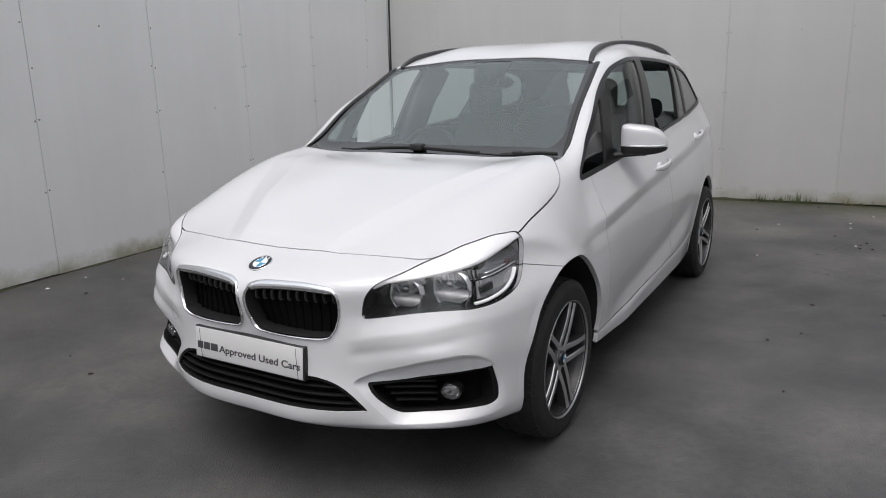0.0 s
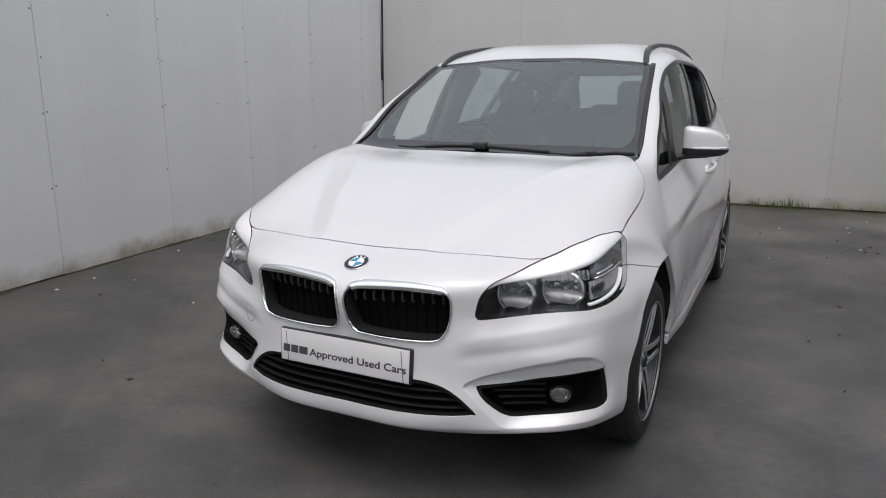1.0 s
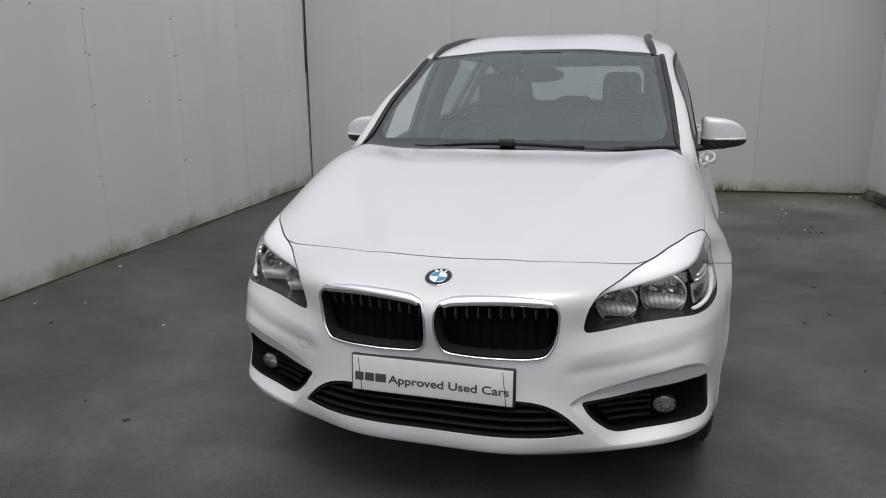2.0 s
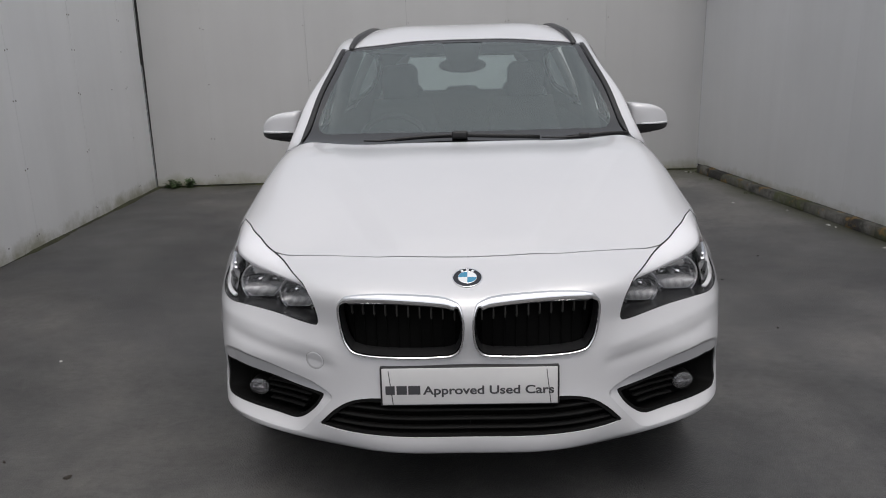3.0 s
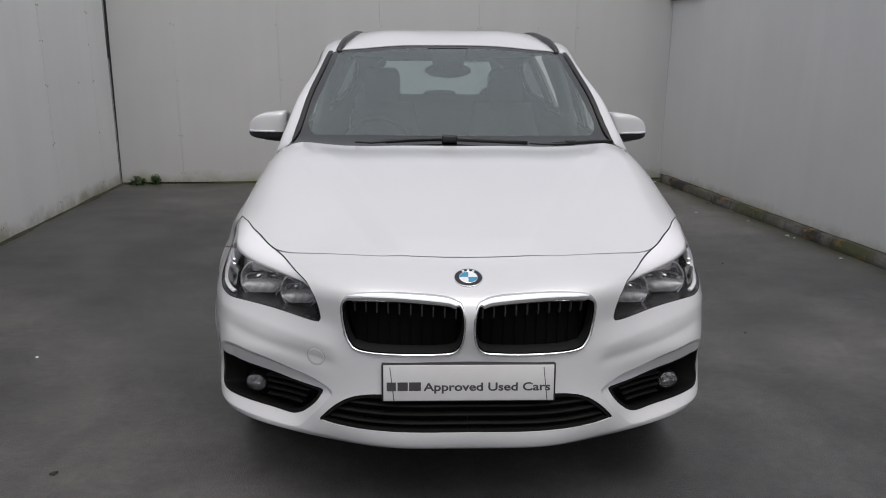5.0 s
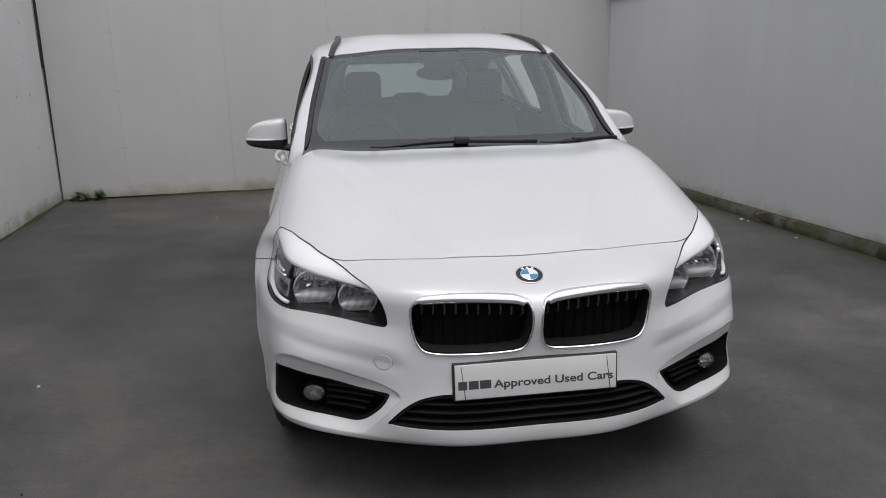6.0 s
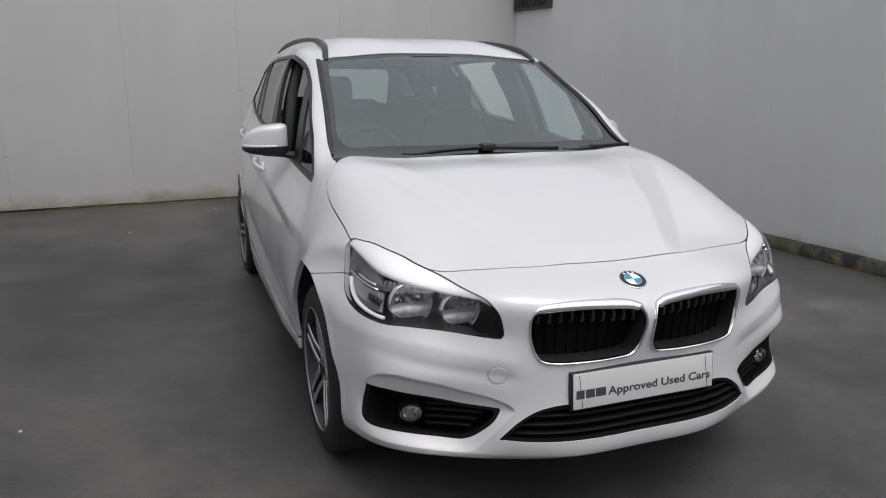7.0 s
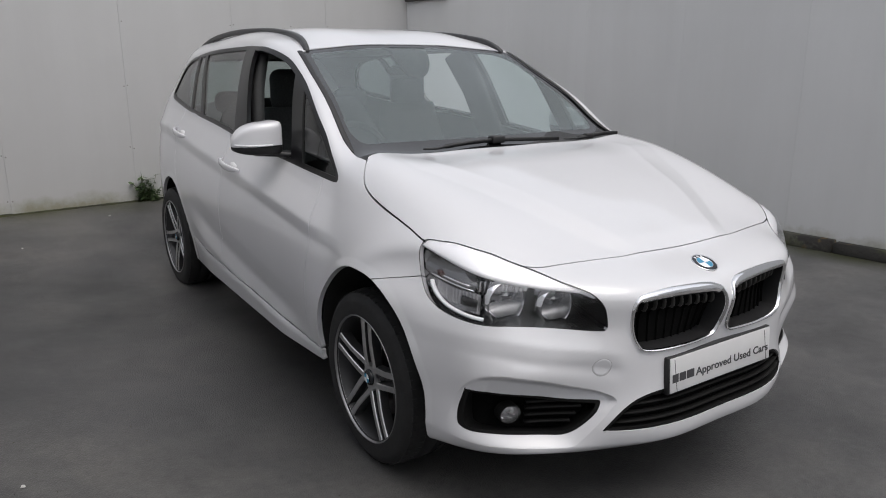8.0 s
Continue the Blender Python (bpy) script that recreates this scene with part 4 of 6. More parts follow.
def fold(bm, depth):
    """Fold the open edges of a panel inwards."""
    bm.normal_update()
    rim = [e for e in bm.edges if len(e.link_faces) == 1]
    normals = {v: v.normal.copy() for e in rim for v in e.verts}
    for e in rim:
        e.smooth = False
    new_verts = {}
    for e in rim:
        f = e.link_faces[0]
        a, b = e.verts
        for l in f.loops:
            if l.edge == e:
                a, b = l.vert, l.link_loop_next.vert
        for v in (a, b):
            if v not in new_verts:
                new_verts[v] = bm.verts.new(v.co - normals[v] * depth)
        bm.faces.new((b, a, new_verts[a], new_verts[b]))


def walls_back(bm, vec):
    """Draw the open edges of a strip straight back by vec."""
    made = {}
    for edge in [q for q in bm.edges if len(q.link_faces) == 1]:
        edge.smooth = False
        for v in edge.verts:
            if v not in made:
                made[v] = bm.verts.new(v.co + vec)
        a, b = edge.verts
        bm.faces.new((a, b, made[b], made[a]))
    return bm


side_face = max(faces, key=lambda f: (f.calc_center_median() - Vector((0.9, 2.0, 0.75))).length * -1)
NORMAL_SIGN = 1 if side_face.normal.x > 0 else -1


def region_faces(name):
    return [f for f, r in zip(faces, region) if r == name]



# ---- small builders ----
def sweep(points, width, height, up=Vector((0, 0, 1)), bm=None, taper=None, rings=8):
    """A rounded bar along 3D points; width across, height along up."""
    bm = bm or bmesh.new()
    pts = [Vector(p) for p in points]
    rows = []
    for i, p in enumerate(pts):
        t = (pts[min(i + 1, len(pts) - 1)] - pts[max(i - 1, 0)]).normalized()
        side = t.cross(up).normalized()
        top = side.cross(t).normalized()
        k = taper[i] if taper else 1.0
        row = []
        for a in range(rings):
            ang = 2 * math.pi * (a + 0.5) / rings
            c, s_ = math.cos(ang), math.sin(ang)
            e = lambda v: math.copysign(abs(v) ** 0.6, v)
            row.append(bm.verts.new(p + side * e(c) * width * 0.5 * k + top * e(s_) * height * 0.5 * k))
        rows.append(row)
    for r0, r1 in zip(rows, rows[1:]):
        for a in range(rings):
            bm.faces.new((r0[a], r0[(a + 1) % rings], r1[(a + 1) % rings], r1[a]))
    bm.faces.new(rows[0][::-1])
    bm.faces.new(rows[-1])
    return bm


def curve_points(points, n=6):
    """An open Catmull-Rom curve through 3D points."""
    p = [np.array(q, float) for q in points]
    p = [2 * p[0] - p[1]] + p + [2 * p[-1] - p[-2]]
    out = []
    for i in range(1, len(p) - 2):
        a, b, c, d = p[i - 1:i + 3]
        for k in range(n):
            t = k / n
            out.append(0.5 * (2 * b + (c - a) * t + (2 * a - 5 * b + 4 * c - d) * t * t + (3 * b - a - 3 * c + d) * t ** 3))
    out.append(p[-2])
    return [Vector(q) for q in out]


def lathe(profile, axis, origin, seg=40, bm=None, closed=False):
    """Turn (along axis, radius) pairs about axis through origin."""
    bm = bm or bmesh.new()
    axis = Vector(axis).normalized()
    u = axis.orthogonal().normalized()
    w = axis.cross(u)
    o = Vector(origin)
    rows = []
    for h, r in profile:
        if r < 1e-6:
            rows.append([bm.verts.new(o + axis * h)])
        else:
            rows.append([bm.verts.new(o + axis * h + (u * math.cos(2 * math.pi * k / seg) + w * math.sin(2 * math.pi * k / seg)) * r) for k in range(seg)])
    pairs = list(zip(rows, rows[1:])) + ([(rows[-1], rows[0])] if closed else [])
    for a, b in pairs:
        for k in range(seg):
            q = [a[k % len(a)], a[(k + 1) % len(a)], b[(k + 1) % len(b)], b[k % len(b)]]
            q = list(dict.fromkeys(q))
            if len(q) > 2:
                bm.faces.new(q)
    return bm


def rounded_box(x0, x1, y0, y1, z0, z1, r=0.02, seg=3):
    bm = bmesh.new()
    add_box(bm, x0, x1, y0, y1, z0, z1)
    bmesh.ops.recalc_face_normals(bm, faces=bm.faces)
    bmesh.ops.bevel(bm, geom=list(bm.edges), offset=r, segments=seg, profile=0.5, affect="EDGES")
    return bm


def facet_bowl(cx, y, cz, rad, s, seed, deep=1.0, flat=1.0):
    """A reflector bowl made of many flat mirror facets."""
    rng = random.Random(seed)
    bm = bmesh.new()
    rings = ((0.0, 1.0), (0.018, 0.95), (0.034, 0.84), (0.048, 0.68), (0.060, 0.46), (0.068, 0.22))
    rows = []
    for depth, k in rings:
        rows.append([(s * (cx + rad * k * math.cos(a)), y + deep * (depth + rng.uniform(-0.006, 0.006) * (k < 1)), cz + rad * flat * k * math.sin(a)) for a in (2 * math.pi * j / 24 for j in range(24))])
    for p, q in zip(rows, rows[1:]):
        for j in range(24):
            # each facet is a plate of its own, tipped a little
            tip = deep * rng.uniform(-0.005, 0.005)
            quad = [Vector(v) for v in (p[j], p[(j + 1) % 24], q[(j + 1) % 24], q[j])]
            quad[0].y += tip
            quad[3].y += tip
            bm.faces.new([bm.verts.new(v) for v in quad])
    bm.faces.new([bm.verts.new(v) for v in rows[-1]])
    return bm


# ---- the car ----
car = tagged(new("car"), "white compact people carrier parked on damp asphalt", "car")
part("bonnet", take(region_faces("bonnet"), inward=0.02), WHITE_PAINT, car)
bumper = part("front_bumper", take(region_faces("bumper"), inward=0.02), WHITE_PAINT, car)
part("fog_lamp_surround", take(region_faces("fog_brow"), (1,), inward=0.012), WHITE_PAINT, bumper)
part("fog_lamp_surround", take(region_faces("fog_brow"), (-1,), inward=0.012), WHITE_PAINT, bumper)
part("body_shell", take(region_faces("shell"), inward=0.02), WHITE_PAINT, car)
part("windscreen", take(region_faces("screen"), offset=-0.004), SCREEN_GLASS, car, "lightly tinted windscreen glass")
part("windscreen_surround", take(region_faces("screen_rim"), inward=0.01, offset=-0.004), SCREEN_BORDER, car, "black windscreen border")
part("rear_screen", take(region_faces("rear_screen")), SIDE_GLASS, car)

OPEN_WINDOWS = {(-1, "front_window"), (1, "rear_window")}
for s in (1, -1):
    for d, name, y0, y1, z in (("front_door", "front_door", 2.07, 2.335, 0.940), ("rear_door", "rear_door", 3.10, 3.37, 1.016)):
        door = part(name, take(region_faces(d), (s,), 0.02), WHITE_PAINT, car)
        pts = []
        for k in range(9):
            t = k / 8
            p, n = on_side(y0 + (y1 - y0) * t, z + 0.026 * t)
            pts.append(Vector((p.x + 0.010 + 0.030 * math.sin(math.pi * t) ** 0.5, p.y, p.z)))
        bm = sweep([(p.x * s, p.y, p.z) for p in pts], 0.018, 0.032, taper=[0.45, 0.85] + [1] * 5 + [1, 0.8])
        part("door_handle", bm, WHITE_PAINT, door)
        p, n = on_side((y0 + y1) / 2 - 0.02, z)
        bm = lathe([(0.004, 0.0), (0.004, 0.032), (-0.01, 0.036)], (s, 0, 0), (p.x * s, p.y, p.z - 0.004), 24)
        bmesh.ops.scale(bm, vec=(1, 1.6, 0.9), verts=bm.verts, space=Matrix.Translation((-p.x * s, -p.y, -p.z)))
        part("handle_recess", bm, SHADOW_PAINT, door)
    part("window_trim", take(region_faces("window_frame"), (s,), 0.02), BLACK_GLOSS, car, "black window surround and posts")
    for name in ("quarter_light", "front_window", "rear_window", "fixed_light", "rear_quarter_light"):
        if (s, name) not in OPEN_WINDOWS:
            part(name, take(region_faces(name), (s,), offset=-0.006), DOOR_GLASS if name == "front_window" else SIDE_GLASS if name == "rear_window" else DIM_GLASS, car)

# the tailgate closes the body behind
bm = bmesh.new()
tail = [Vector(p) for p in GRID[-1]]
right = [bm.verts.new(p) for p in tail]
left = [bm.verts.new((-p.x, p.y, p.z)) for p in tail[1:]]
bm.faces.new((right[0], right[1], left[0]))
for j in range(1, len(tail) - 1):
    bm.faces.new((right[j], right[j + 1], left[j], left[j - 1]))
part("tailgate", bm, WHITE_PAINT, car)

# inside of the skin: dark behind the gaps, pale round the windows
part("headlining", take([f for f, r in zip(faces, region) if r == "shell" and f.calc_center_median().z > 1.47 and f.calc_center_median().y > 1.98], offset=-0.022), CLOTH_PALE, car)
inner = [f for f, m, r in zip(faces, mid, region) if r in ("front_door", "rear_door", "gap", "shell") and (m[2] < 1.12 or (m[1] > 3.3 and m[2] < 1.49)) and 0.55 < m[1] < 4.1 and d_rocker(m[None])[0] > 0.0 and (d_arch_front(m[None])[0] > 0.0) and (d_arch_rear(m[None])[0] > 0.0)]
part("inner_panel", take(inner, offset=-0.024), CLOTH_DARK, car)
part("bonnet_liner", take(region_faces("bonnet") + [f for f, m, r in zip(faces, mid, region) if r == "gap" and m[1] < 1.2 and m[2] > 0.8], offset=-0.024), CLOTH_DARK, car)
part("floor_pan", rounded_box(-0.74, 0.74, 1.25, 4.25, 0.20, 0.30, 0.03), UNDERBODY, car)
part("bulkhead", rounded_box(-0.52, 0.52, 0.26, 1.26, 0.24, 0.72, 0.05), UNDERBODY, car)

# ---- wheels ----
def build_wheel(name, side, hub_y, spin):
    """A wheel with five paired spokes; x runs outwards."""
    wheel = new(name)
    wheel.parent = car
    tyre = [(0.004, 0.228), (0.014, 0.238), (0.017, 0.252), (0.013, 0.270), (0.016, 0.284), (0.010, 0.300), (-0.004, 0.316), (-0.024, 0.324), (-0.06, 0.3265), (-0.066, 0.320), (-0.072, 0.320), (-0.078, 0.327), (-0.122, 0.327), (-0.128, 0.320), (-0.134, 0.320), (-0.14, 0.3265), (-0.178, 0.324), (-0.198, 0.312), (-0.21, 0.28), (-0.205, 0.224)]
    bm = lathe(tyre, (1, 0, 0), (0, 0, 0), 84)
    part("tyre", bm, TYRE, wheel)
    # blocks of the tread's two shoulders
    bm = bmesh.new()
    for k in range(64):
        turn = Matrix.Rotation(2 * math.pi * k / 64, 3, "X")
        for x0, x1 in ((-0.058, -0.004), (-0.196, -0.142)):
            outer = x1 > -0.1
            vs = [bm.verts.new(turn @ Vector((x, y, r - (0.008 if (x == x1) == outer else 0.0)))) for x in (x0, x1) for y in (-0.011, 0.011) for r in (0.312, 0.3285)]
            for f in ((0, 1, 3, 2), (4, 6, 7, 5), (0, 4, 5, 1), (2, 3, 7, 6), (1, 5, 7, 3)):
                bm.faces.new([vs[i] for i in f])
    tagged(part("tread", bm, TYRE, wheel, smooth=False), kind="stuff")
    bm = lathe([(0.006, 0.2405), (0.015, 0.2390), (0.017, 0.2368), (0.013, 0.2345), (0.002, 0.2300)], (1, 0, 0), (0, 0, 0), 84)
    part("rim", bm, RIM_LIP, wheel)
    part("rim_barrel", lathe([(0.002, 0.2300), (-0.02, 0.220), (-0.19, 0.20)], (1, 0, 0), (0, 0, 0), 72), RIM_DARK, wheel)
    stations = ((0.030, 0.0270, 0.0120), (0.048, 0.0285, 0.0120), (0.075, 0.0285, 0.0118), (0.110, 0.0265, 0.0112), (0.150, 0.0245, 0.0108), (0.190, 0.0242, 0.0110), (0.220, 0.0255, 0.0120), (0.2335, 0.0275, 0.0145))
    for k in range(5):
        turn = Matrix.Rotation(2 * math.pi * k / 5 + spin, 3, "X")
        for e in (-1, 1):
            bm = bmesh.new()
            rows = []
            for r, off, w in stations:
                t = (r - 0.03) / 0.2035
                x = -0.016 + 0.010 * math.sin(math.pi * t) + 0.022 * t ** 2
                deep = 0.030 + 0.012 * t
                q = []
                for du, dx in ((-w * 1.25, -deep), (-w, -0.004), (-w * 0.8, 0.0), (w * 0.8, 0.0), (w, -0.004), (w * 1.25, -deep)):
                    q.append(bm.verts.new((x + dx, e * off + du, r)))
                rows.append(q)
            for a, b in zip(rows, rows[1:]):
                for j in range(6):
                    f = bm.faces.new((a[j], b[j], b[(j + 1) % 6], a[(j + 1) % 6]))
                    f.material_index = 0 if j in (1, 2, 3) else 1
            bm.faces.new(rows[0])
            bm.faces.new(rows[-1][::-1])
            bmesh.ops.recalc_face_normals(bm, faces=bm.faces)
            bmesh.ops.rotate(bm, verts=bm.verts, matrix=turn)
            sp = part("spoke", bm, RIM_SILVER, wheel, smooth=False)
            sp.data.materials.append(RIM_DARK)
        # sunken channel between the two bars
        bm = bmesh.new()
        rows = []
        for r, off, w in stations[1:]:
            t = (r - 0.03) / 0.2035
            x = -0.040 + 0.004 * math.sin(math.pi * t) + 0.020 * t ** 2
            rows.append([bm.verts.new((x - 0.006 * abs(u), u * off, r)) for u in (-1, -0.5, 0, 0.5, 1)])
        for a, b in zip(rows, rows[1:]):
            for j in range(4):
                bm.faces.new((a[j], b[j], b[j + 1], a[j + 1]))
        bmesh.ops.rotate(bm, verts=bm.verts, matrix=turn)
        part("spoke_channel", bm, RIM_DARK, wheel)
    # silver web that joins the bars round the hub
    bm = bmesh.new()
    rows = [[], [], []]
    for k in range(60):
        a = 2 * math.pi * k / 60
        near = 0.5 + 0.5 * math.cos(5 * (a - spin))
        r = 0.058 - 0.013 * near
        for row, (rr, x) in zip(rows, ((0.030, -0.013), (r, -0.0135), (r + 0.004, -0.040))):
            row.append(bm.verts.new((x, -rr * math.sin(a), rr * math.cos(a))))
    for a, b in zip(rows, rows[1:]):
        for k in range(60):
            bm.faces.new((a[k], a[(k + 1) % 60], b[(k + 1) % 60], b[k]))
    bmesh.ops.recalc_face_normals(bm, faces=bm.faces)
    part("hub_web", bm, RIM_SILVER, wheel, smooth=False)
    bm = lathe([(-0.05, 0.066), (-0.034, 0.062), (-0.026, 0.046), (-0.020, 0.034), (-0.012, 0.032)], (1, 0, 0), (0, 0, 0), 40)
    part("hub", bm, RIM_DARK, wheel)
    bm = lathe([(-0.014, 0.030), (-0.006, 0.029), (-0.003, 0.026), (-0.0015, 0.0)], (1, 0, 0), (0, 0, 0), 32)
    part("centre_cap", bm, BADGE_DARK, wheel)
    bm = bmesh.new()
    for q in range(4):
        c = bm.verts.new((0.0012, 0, 0))
        ring = [bm.verts.new((0.0012, 0.018 * math.cos(q * math.pi / 2 + j * math.pi / 16), 0.018 * math.sin(q * math.pi / 2 + j * math.pi / 16))) for j in range(9)]
        for a, b in zip(ring, ring[1:]):
            f = bm.faces.new((c, a, b))
            f.material_index = q % 2
    cap = part("cap_disc", bm, BADGE_WHITE, wheel, smooth=False)
    cap.data.materials.append(BADGE_BLUE)
    for j in range(5):
        ang = 2 * math.pi * (j + 0.5) / 5 + spin
        bm = lathe([(-0.045, 0.009), (-0.028, 0.009), (-0.026, 0.006), (-0.03, 0)], (1, 0, 0), (0, 0.054 * math.sin(ang), 0.054 * math.cos(ang)), 12)
        part("wheel_bolt", bm, RIM_DARK, wheel)
    bm = lathe([(-0.075, 0.06), (-0.075, 0.152), (-0.10, 0.152), (-0.10, 0.06)], (1, 0, 0), (0, 0, 0), 48, closed=True)
    part("brake_disc", bm, BRAKE, wheel)
    bm = rounded_box(-0.13, -0.055, 0.085, 0.165, -0.09, 0.09, 0.015, 2)
    part("brake_caliper", bm, RIM_DARK, wheel)
    bm = lathe([(-0.16, 0.0), (-0.16, 0.21)], (1, 0, 0), (0, 0, 0), 40)
    part("brake_shield", bm, UNDERBODY, wheel)
    wheel.matrix_basis = Matrix.Translation((side * 0.862, hub_y, HUB_Z)) @ (Matrix.Identity(4) if side > 0 else Matrix.Rotation(math.pi, 4, "Z"))
    return wheel


for s in (1, -1):
    for hub, spin in ((FRONT_HUB, -0.05 if s < 0 else -0.35), (REAR_HUB, 0.5)):
        build_wheel("wheel", s, hub, spin)
    for cy, cz, r, wide in ((0.806, 0.376, 0.391, 0.872), (3.405, 0.335, 0.410, 0.815)):
        bm = bmesh.new()
        rows = []
        for k in range(33):
            a = math.pi * (-0.03 + 1.06 * k / 32)
            edge = SKIN.ray_cast(Vector((2, cy + r * math.cos(a), cz + r * math.sin(a))), Vector((-1, 0, 0)))[0]
            rim_x = min(0.872, edge.x - 0.004) if edge and edge.x > 0.7 else wide
            rows.append([bm.verts.new((s * x, cy + rr * math.cos(a), cz + rr * math.sin(a))) for x, rr in ((rim_x, r), (0.60, r), (0.55, r - 0.05), (0.55, 0.02))])
        for a, b in zip(rows, rows[1:]):
            for j in range(3):
                bm.faces.new((a[j], a[j + 1], b[j + 1], b[j]))
        part("wheel_arch_liner", bm, UNDERBODY, car)

# ---- the nose ----
def kidney(s):
    grille = part("kidney_grille", take(region_faces("kidney"), (s,), offset=-0.060), GRILLE_BACK, car, "black kidney grille with chrome frame")
    loop = KIDNEY
    n = len(loop)
    tang = np.roll(loop, -1, axis=0) - np.roll(loop, 1, axis=0)
    tang /= np.linalg.norm(tang, axis=1)[:, None]
    nin = np.stack([-tang[:, 1], tang[:, 0]], 1)
    if loop_distance(loop, loop[:1] + nin[:1] * 0.004)[0] > 0:
        nin = -nin

    def band(steps):
        bm = bmesh.new()
        rows = []
        for inset, depth in steps:
            row = []
            for p, m in zip(loop, nin):
                k = 1 + 1.9 * max(0.0, -m[1]) ** 3
                q = p + m * inset * (k if inset > 0 else 1)
                c, nn = on_front(q[0], q[1])
                c = c - Vector((0, -1, 0)) * depth if depth > 0 else c + nn * (-depth)
                row.append(bm.verts.new((c.x * s, c.y, c.z)))
            rows.append(row)
        for a, b in zip(rows, rows[1:]):
            for k in range(n):
                q = (a[k], a[(k + 1) % n], b[(k + 1) % n], b[k])
                bm.faces.new(q if s < 0 else q[::-1])
        return bm

    part("chrome_frame", band(((-0.0025, 0.004), (-0.001, -0.006), (0.002, -0.0085), (0.0045, -0.0080), (0.0065, -0.0045), (0.0080, 0.002))), CHROME, grille, "polished chrome frame")
    part("inner_frame", band(((0.0078, 0.001), (0.0092, 0.007), (0.0097, 0.062))), SLAT, grille)
    # slats: caught skylight coloured into the curved head tip, shade into the set-back rest
    for k in range(10):
        x = 0.040 + 0.0342 * k
        zs = [p[1] for p in loop if abs(p[0] - x) < 0.014]
        top, bot = max(zs) - 0.021, min(zs) + 0.006
        bm = bmesh.new()
        rows = []
        for t, front, w in ((0.0, 0.030, 0.0018), (0.05, 0.028, 0.0022), (0.15, 0.027, 0.0024), (0.25, 0.029, 0.0024), (0.31, 0.038, 0.0020), (0.38, 0.052, 0.0016), (0.6, 0.0545, 0.0014), (1.0, 0.0545, 0.0014)):
            z = top + (bot - top) * t
            c, nn = on_front(x, z)
            rows.append([bm.verts.new(((x + dx) * s, c.y + dy, z)) for dx, dy in ((-w, front + 0.012), (-w, front + 0.002), (-w * 0.5, front), (w * 0.5, front), (w, front + 0.002), (w, front + 0.012))])
        for j0, (a, b) in enumerate(zip(rows, rows[1:])):
            for j in range(5):
                f = bm.faces.new((a[j], a[j + 1], b[j + 1], b[j]))
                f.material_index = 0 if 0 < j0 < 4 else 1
        sl = part("slat", bm, SLAT_TIP_LIT, grille)
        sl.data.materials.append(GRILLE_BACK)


for s in (1, -1):
    kidney(s)

# lower intake
intake = part("lower_intake", take(region_faces("intake"), offset=-0.05), GRILLE_BACK, car, "black lower air intake with bars")
part("intake_rim", take(region_faces("intake_rim"), offset=-0.004, inward=0.05), DULL_BLACK, intake)
for z, w in ((0.372, 0.425), (0.398, 0.405), (0.424, 0.370), (0.446, 0.31)):
    pts = []
    for x in np.linspace(-w, w, 23):
        c, nn = on_front(x, z)
        pts.append((x, c.y + 0.020, z))
    part("intake_bar", sweep(pts, 0.024, 0.008), DULL_BLACK, intake)

# fog lamps in their black insets
for s in (1, -1):
    inset = part("fog_lamp_inset", take(region_faces("fog"), (s,), offset=-0.075), GRILLE_BACK, car, "black fog lamp inset with bars")
    part("inset_rim", take(region_faces("fog_rim"), (s,), offset=-0.003, inward=0.075), DULL_BLACK, inset)
    for z, x0, x1 in ((0.372, 0.53, 0.655), (0.396, 0.515, 0.655), (0.420, 0.50, 0.655), (0.442, 0.52, 0.655)):
        pts = []
        for x in np.linspace(x0, x1, 9):
            c, nn = on_front(x, z)
            pts.append((x * s, c.y + 0.040, z))
        part("inset_bar", sweep(pts, 0.020, 0.007), DULL_BLACK, inset)
    o = Vector((s * 0.699, 0.212, 0.402))
    ax = Vector((s * 0.18, -1, 0.0))
    bm = facet_bowl(0.699, 0.214, 0.402, 0.035, s, 9, deep=0.5, flat=0.80)
    bmesh.ops.rotate(bm, cent=(s * 0.699, 0.214, 0.402), matrix=Matrix.Rotation(s * 0.18, 3, "Z"), verts=bm.verts)
    part("fog_lamp", bm, FOG_REFLECTOR, inset, "clear round fog lamp", smooth=False)
    lens = lathe([(0.009, 0.0), (0.008, 0.014), (0.004, 0.028), (-0.001, 0.0352)], ax, o, 32)
    rim = lathe([(-0.002, 0.0350), (0.001, 0.0362), (-0.006, 0.0375), (-0.04, 0.0375)], ax, o, 32)
    for b in (lens, rim):
        bmesh.ops.scale(b, vec=(1, 1, 0.80), verts=b.verts, space=Matrix.Translation(-o))
    part("fog_lens", lens, LAMP_GLASS, inset)
    part("fog_bezel", rim, DULL_BLACK, inset)

# number plate on its black holder
plate = new("number_plate")
plate.parent = car
plate.matrix_basis = pose(0, -0.025, 0.505, -5.0, 0, 0)
bm = rounded_box(-0.266, 0.266, 0.004, 0.040, -0.062, 0.060, 0.004, 2)
part("plate_holder", bm, BLACK_PLASTIC, plate)
bm = rounded_box(-0.260, 0.260, 0.0, 0.004, -0.0565, 0.0565, 0.0018, 2)
part("plate_board", bm, PLATE_WHITE, plate, "white plate with grey letters")


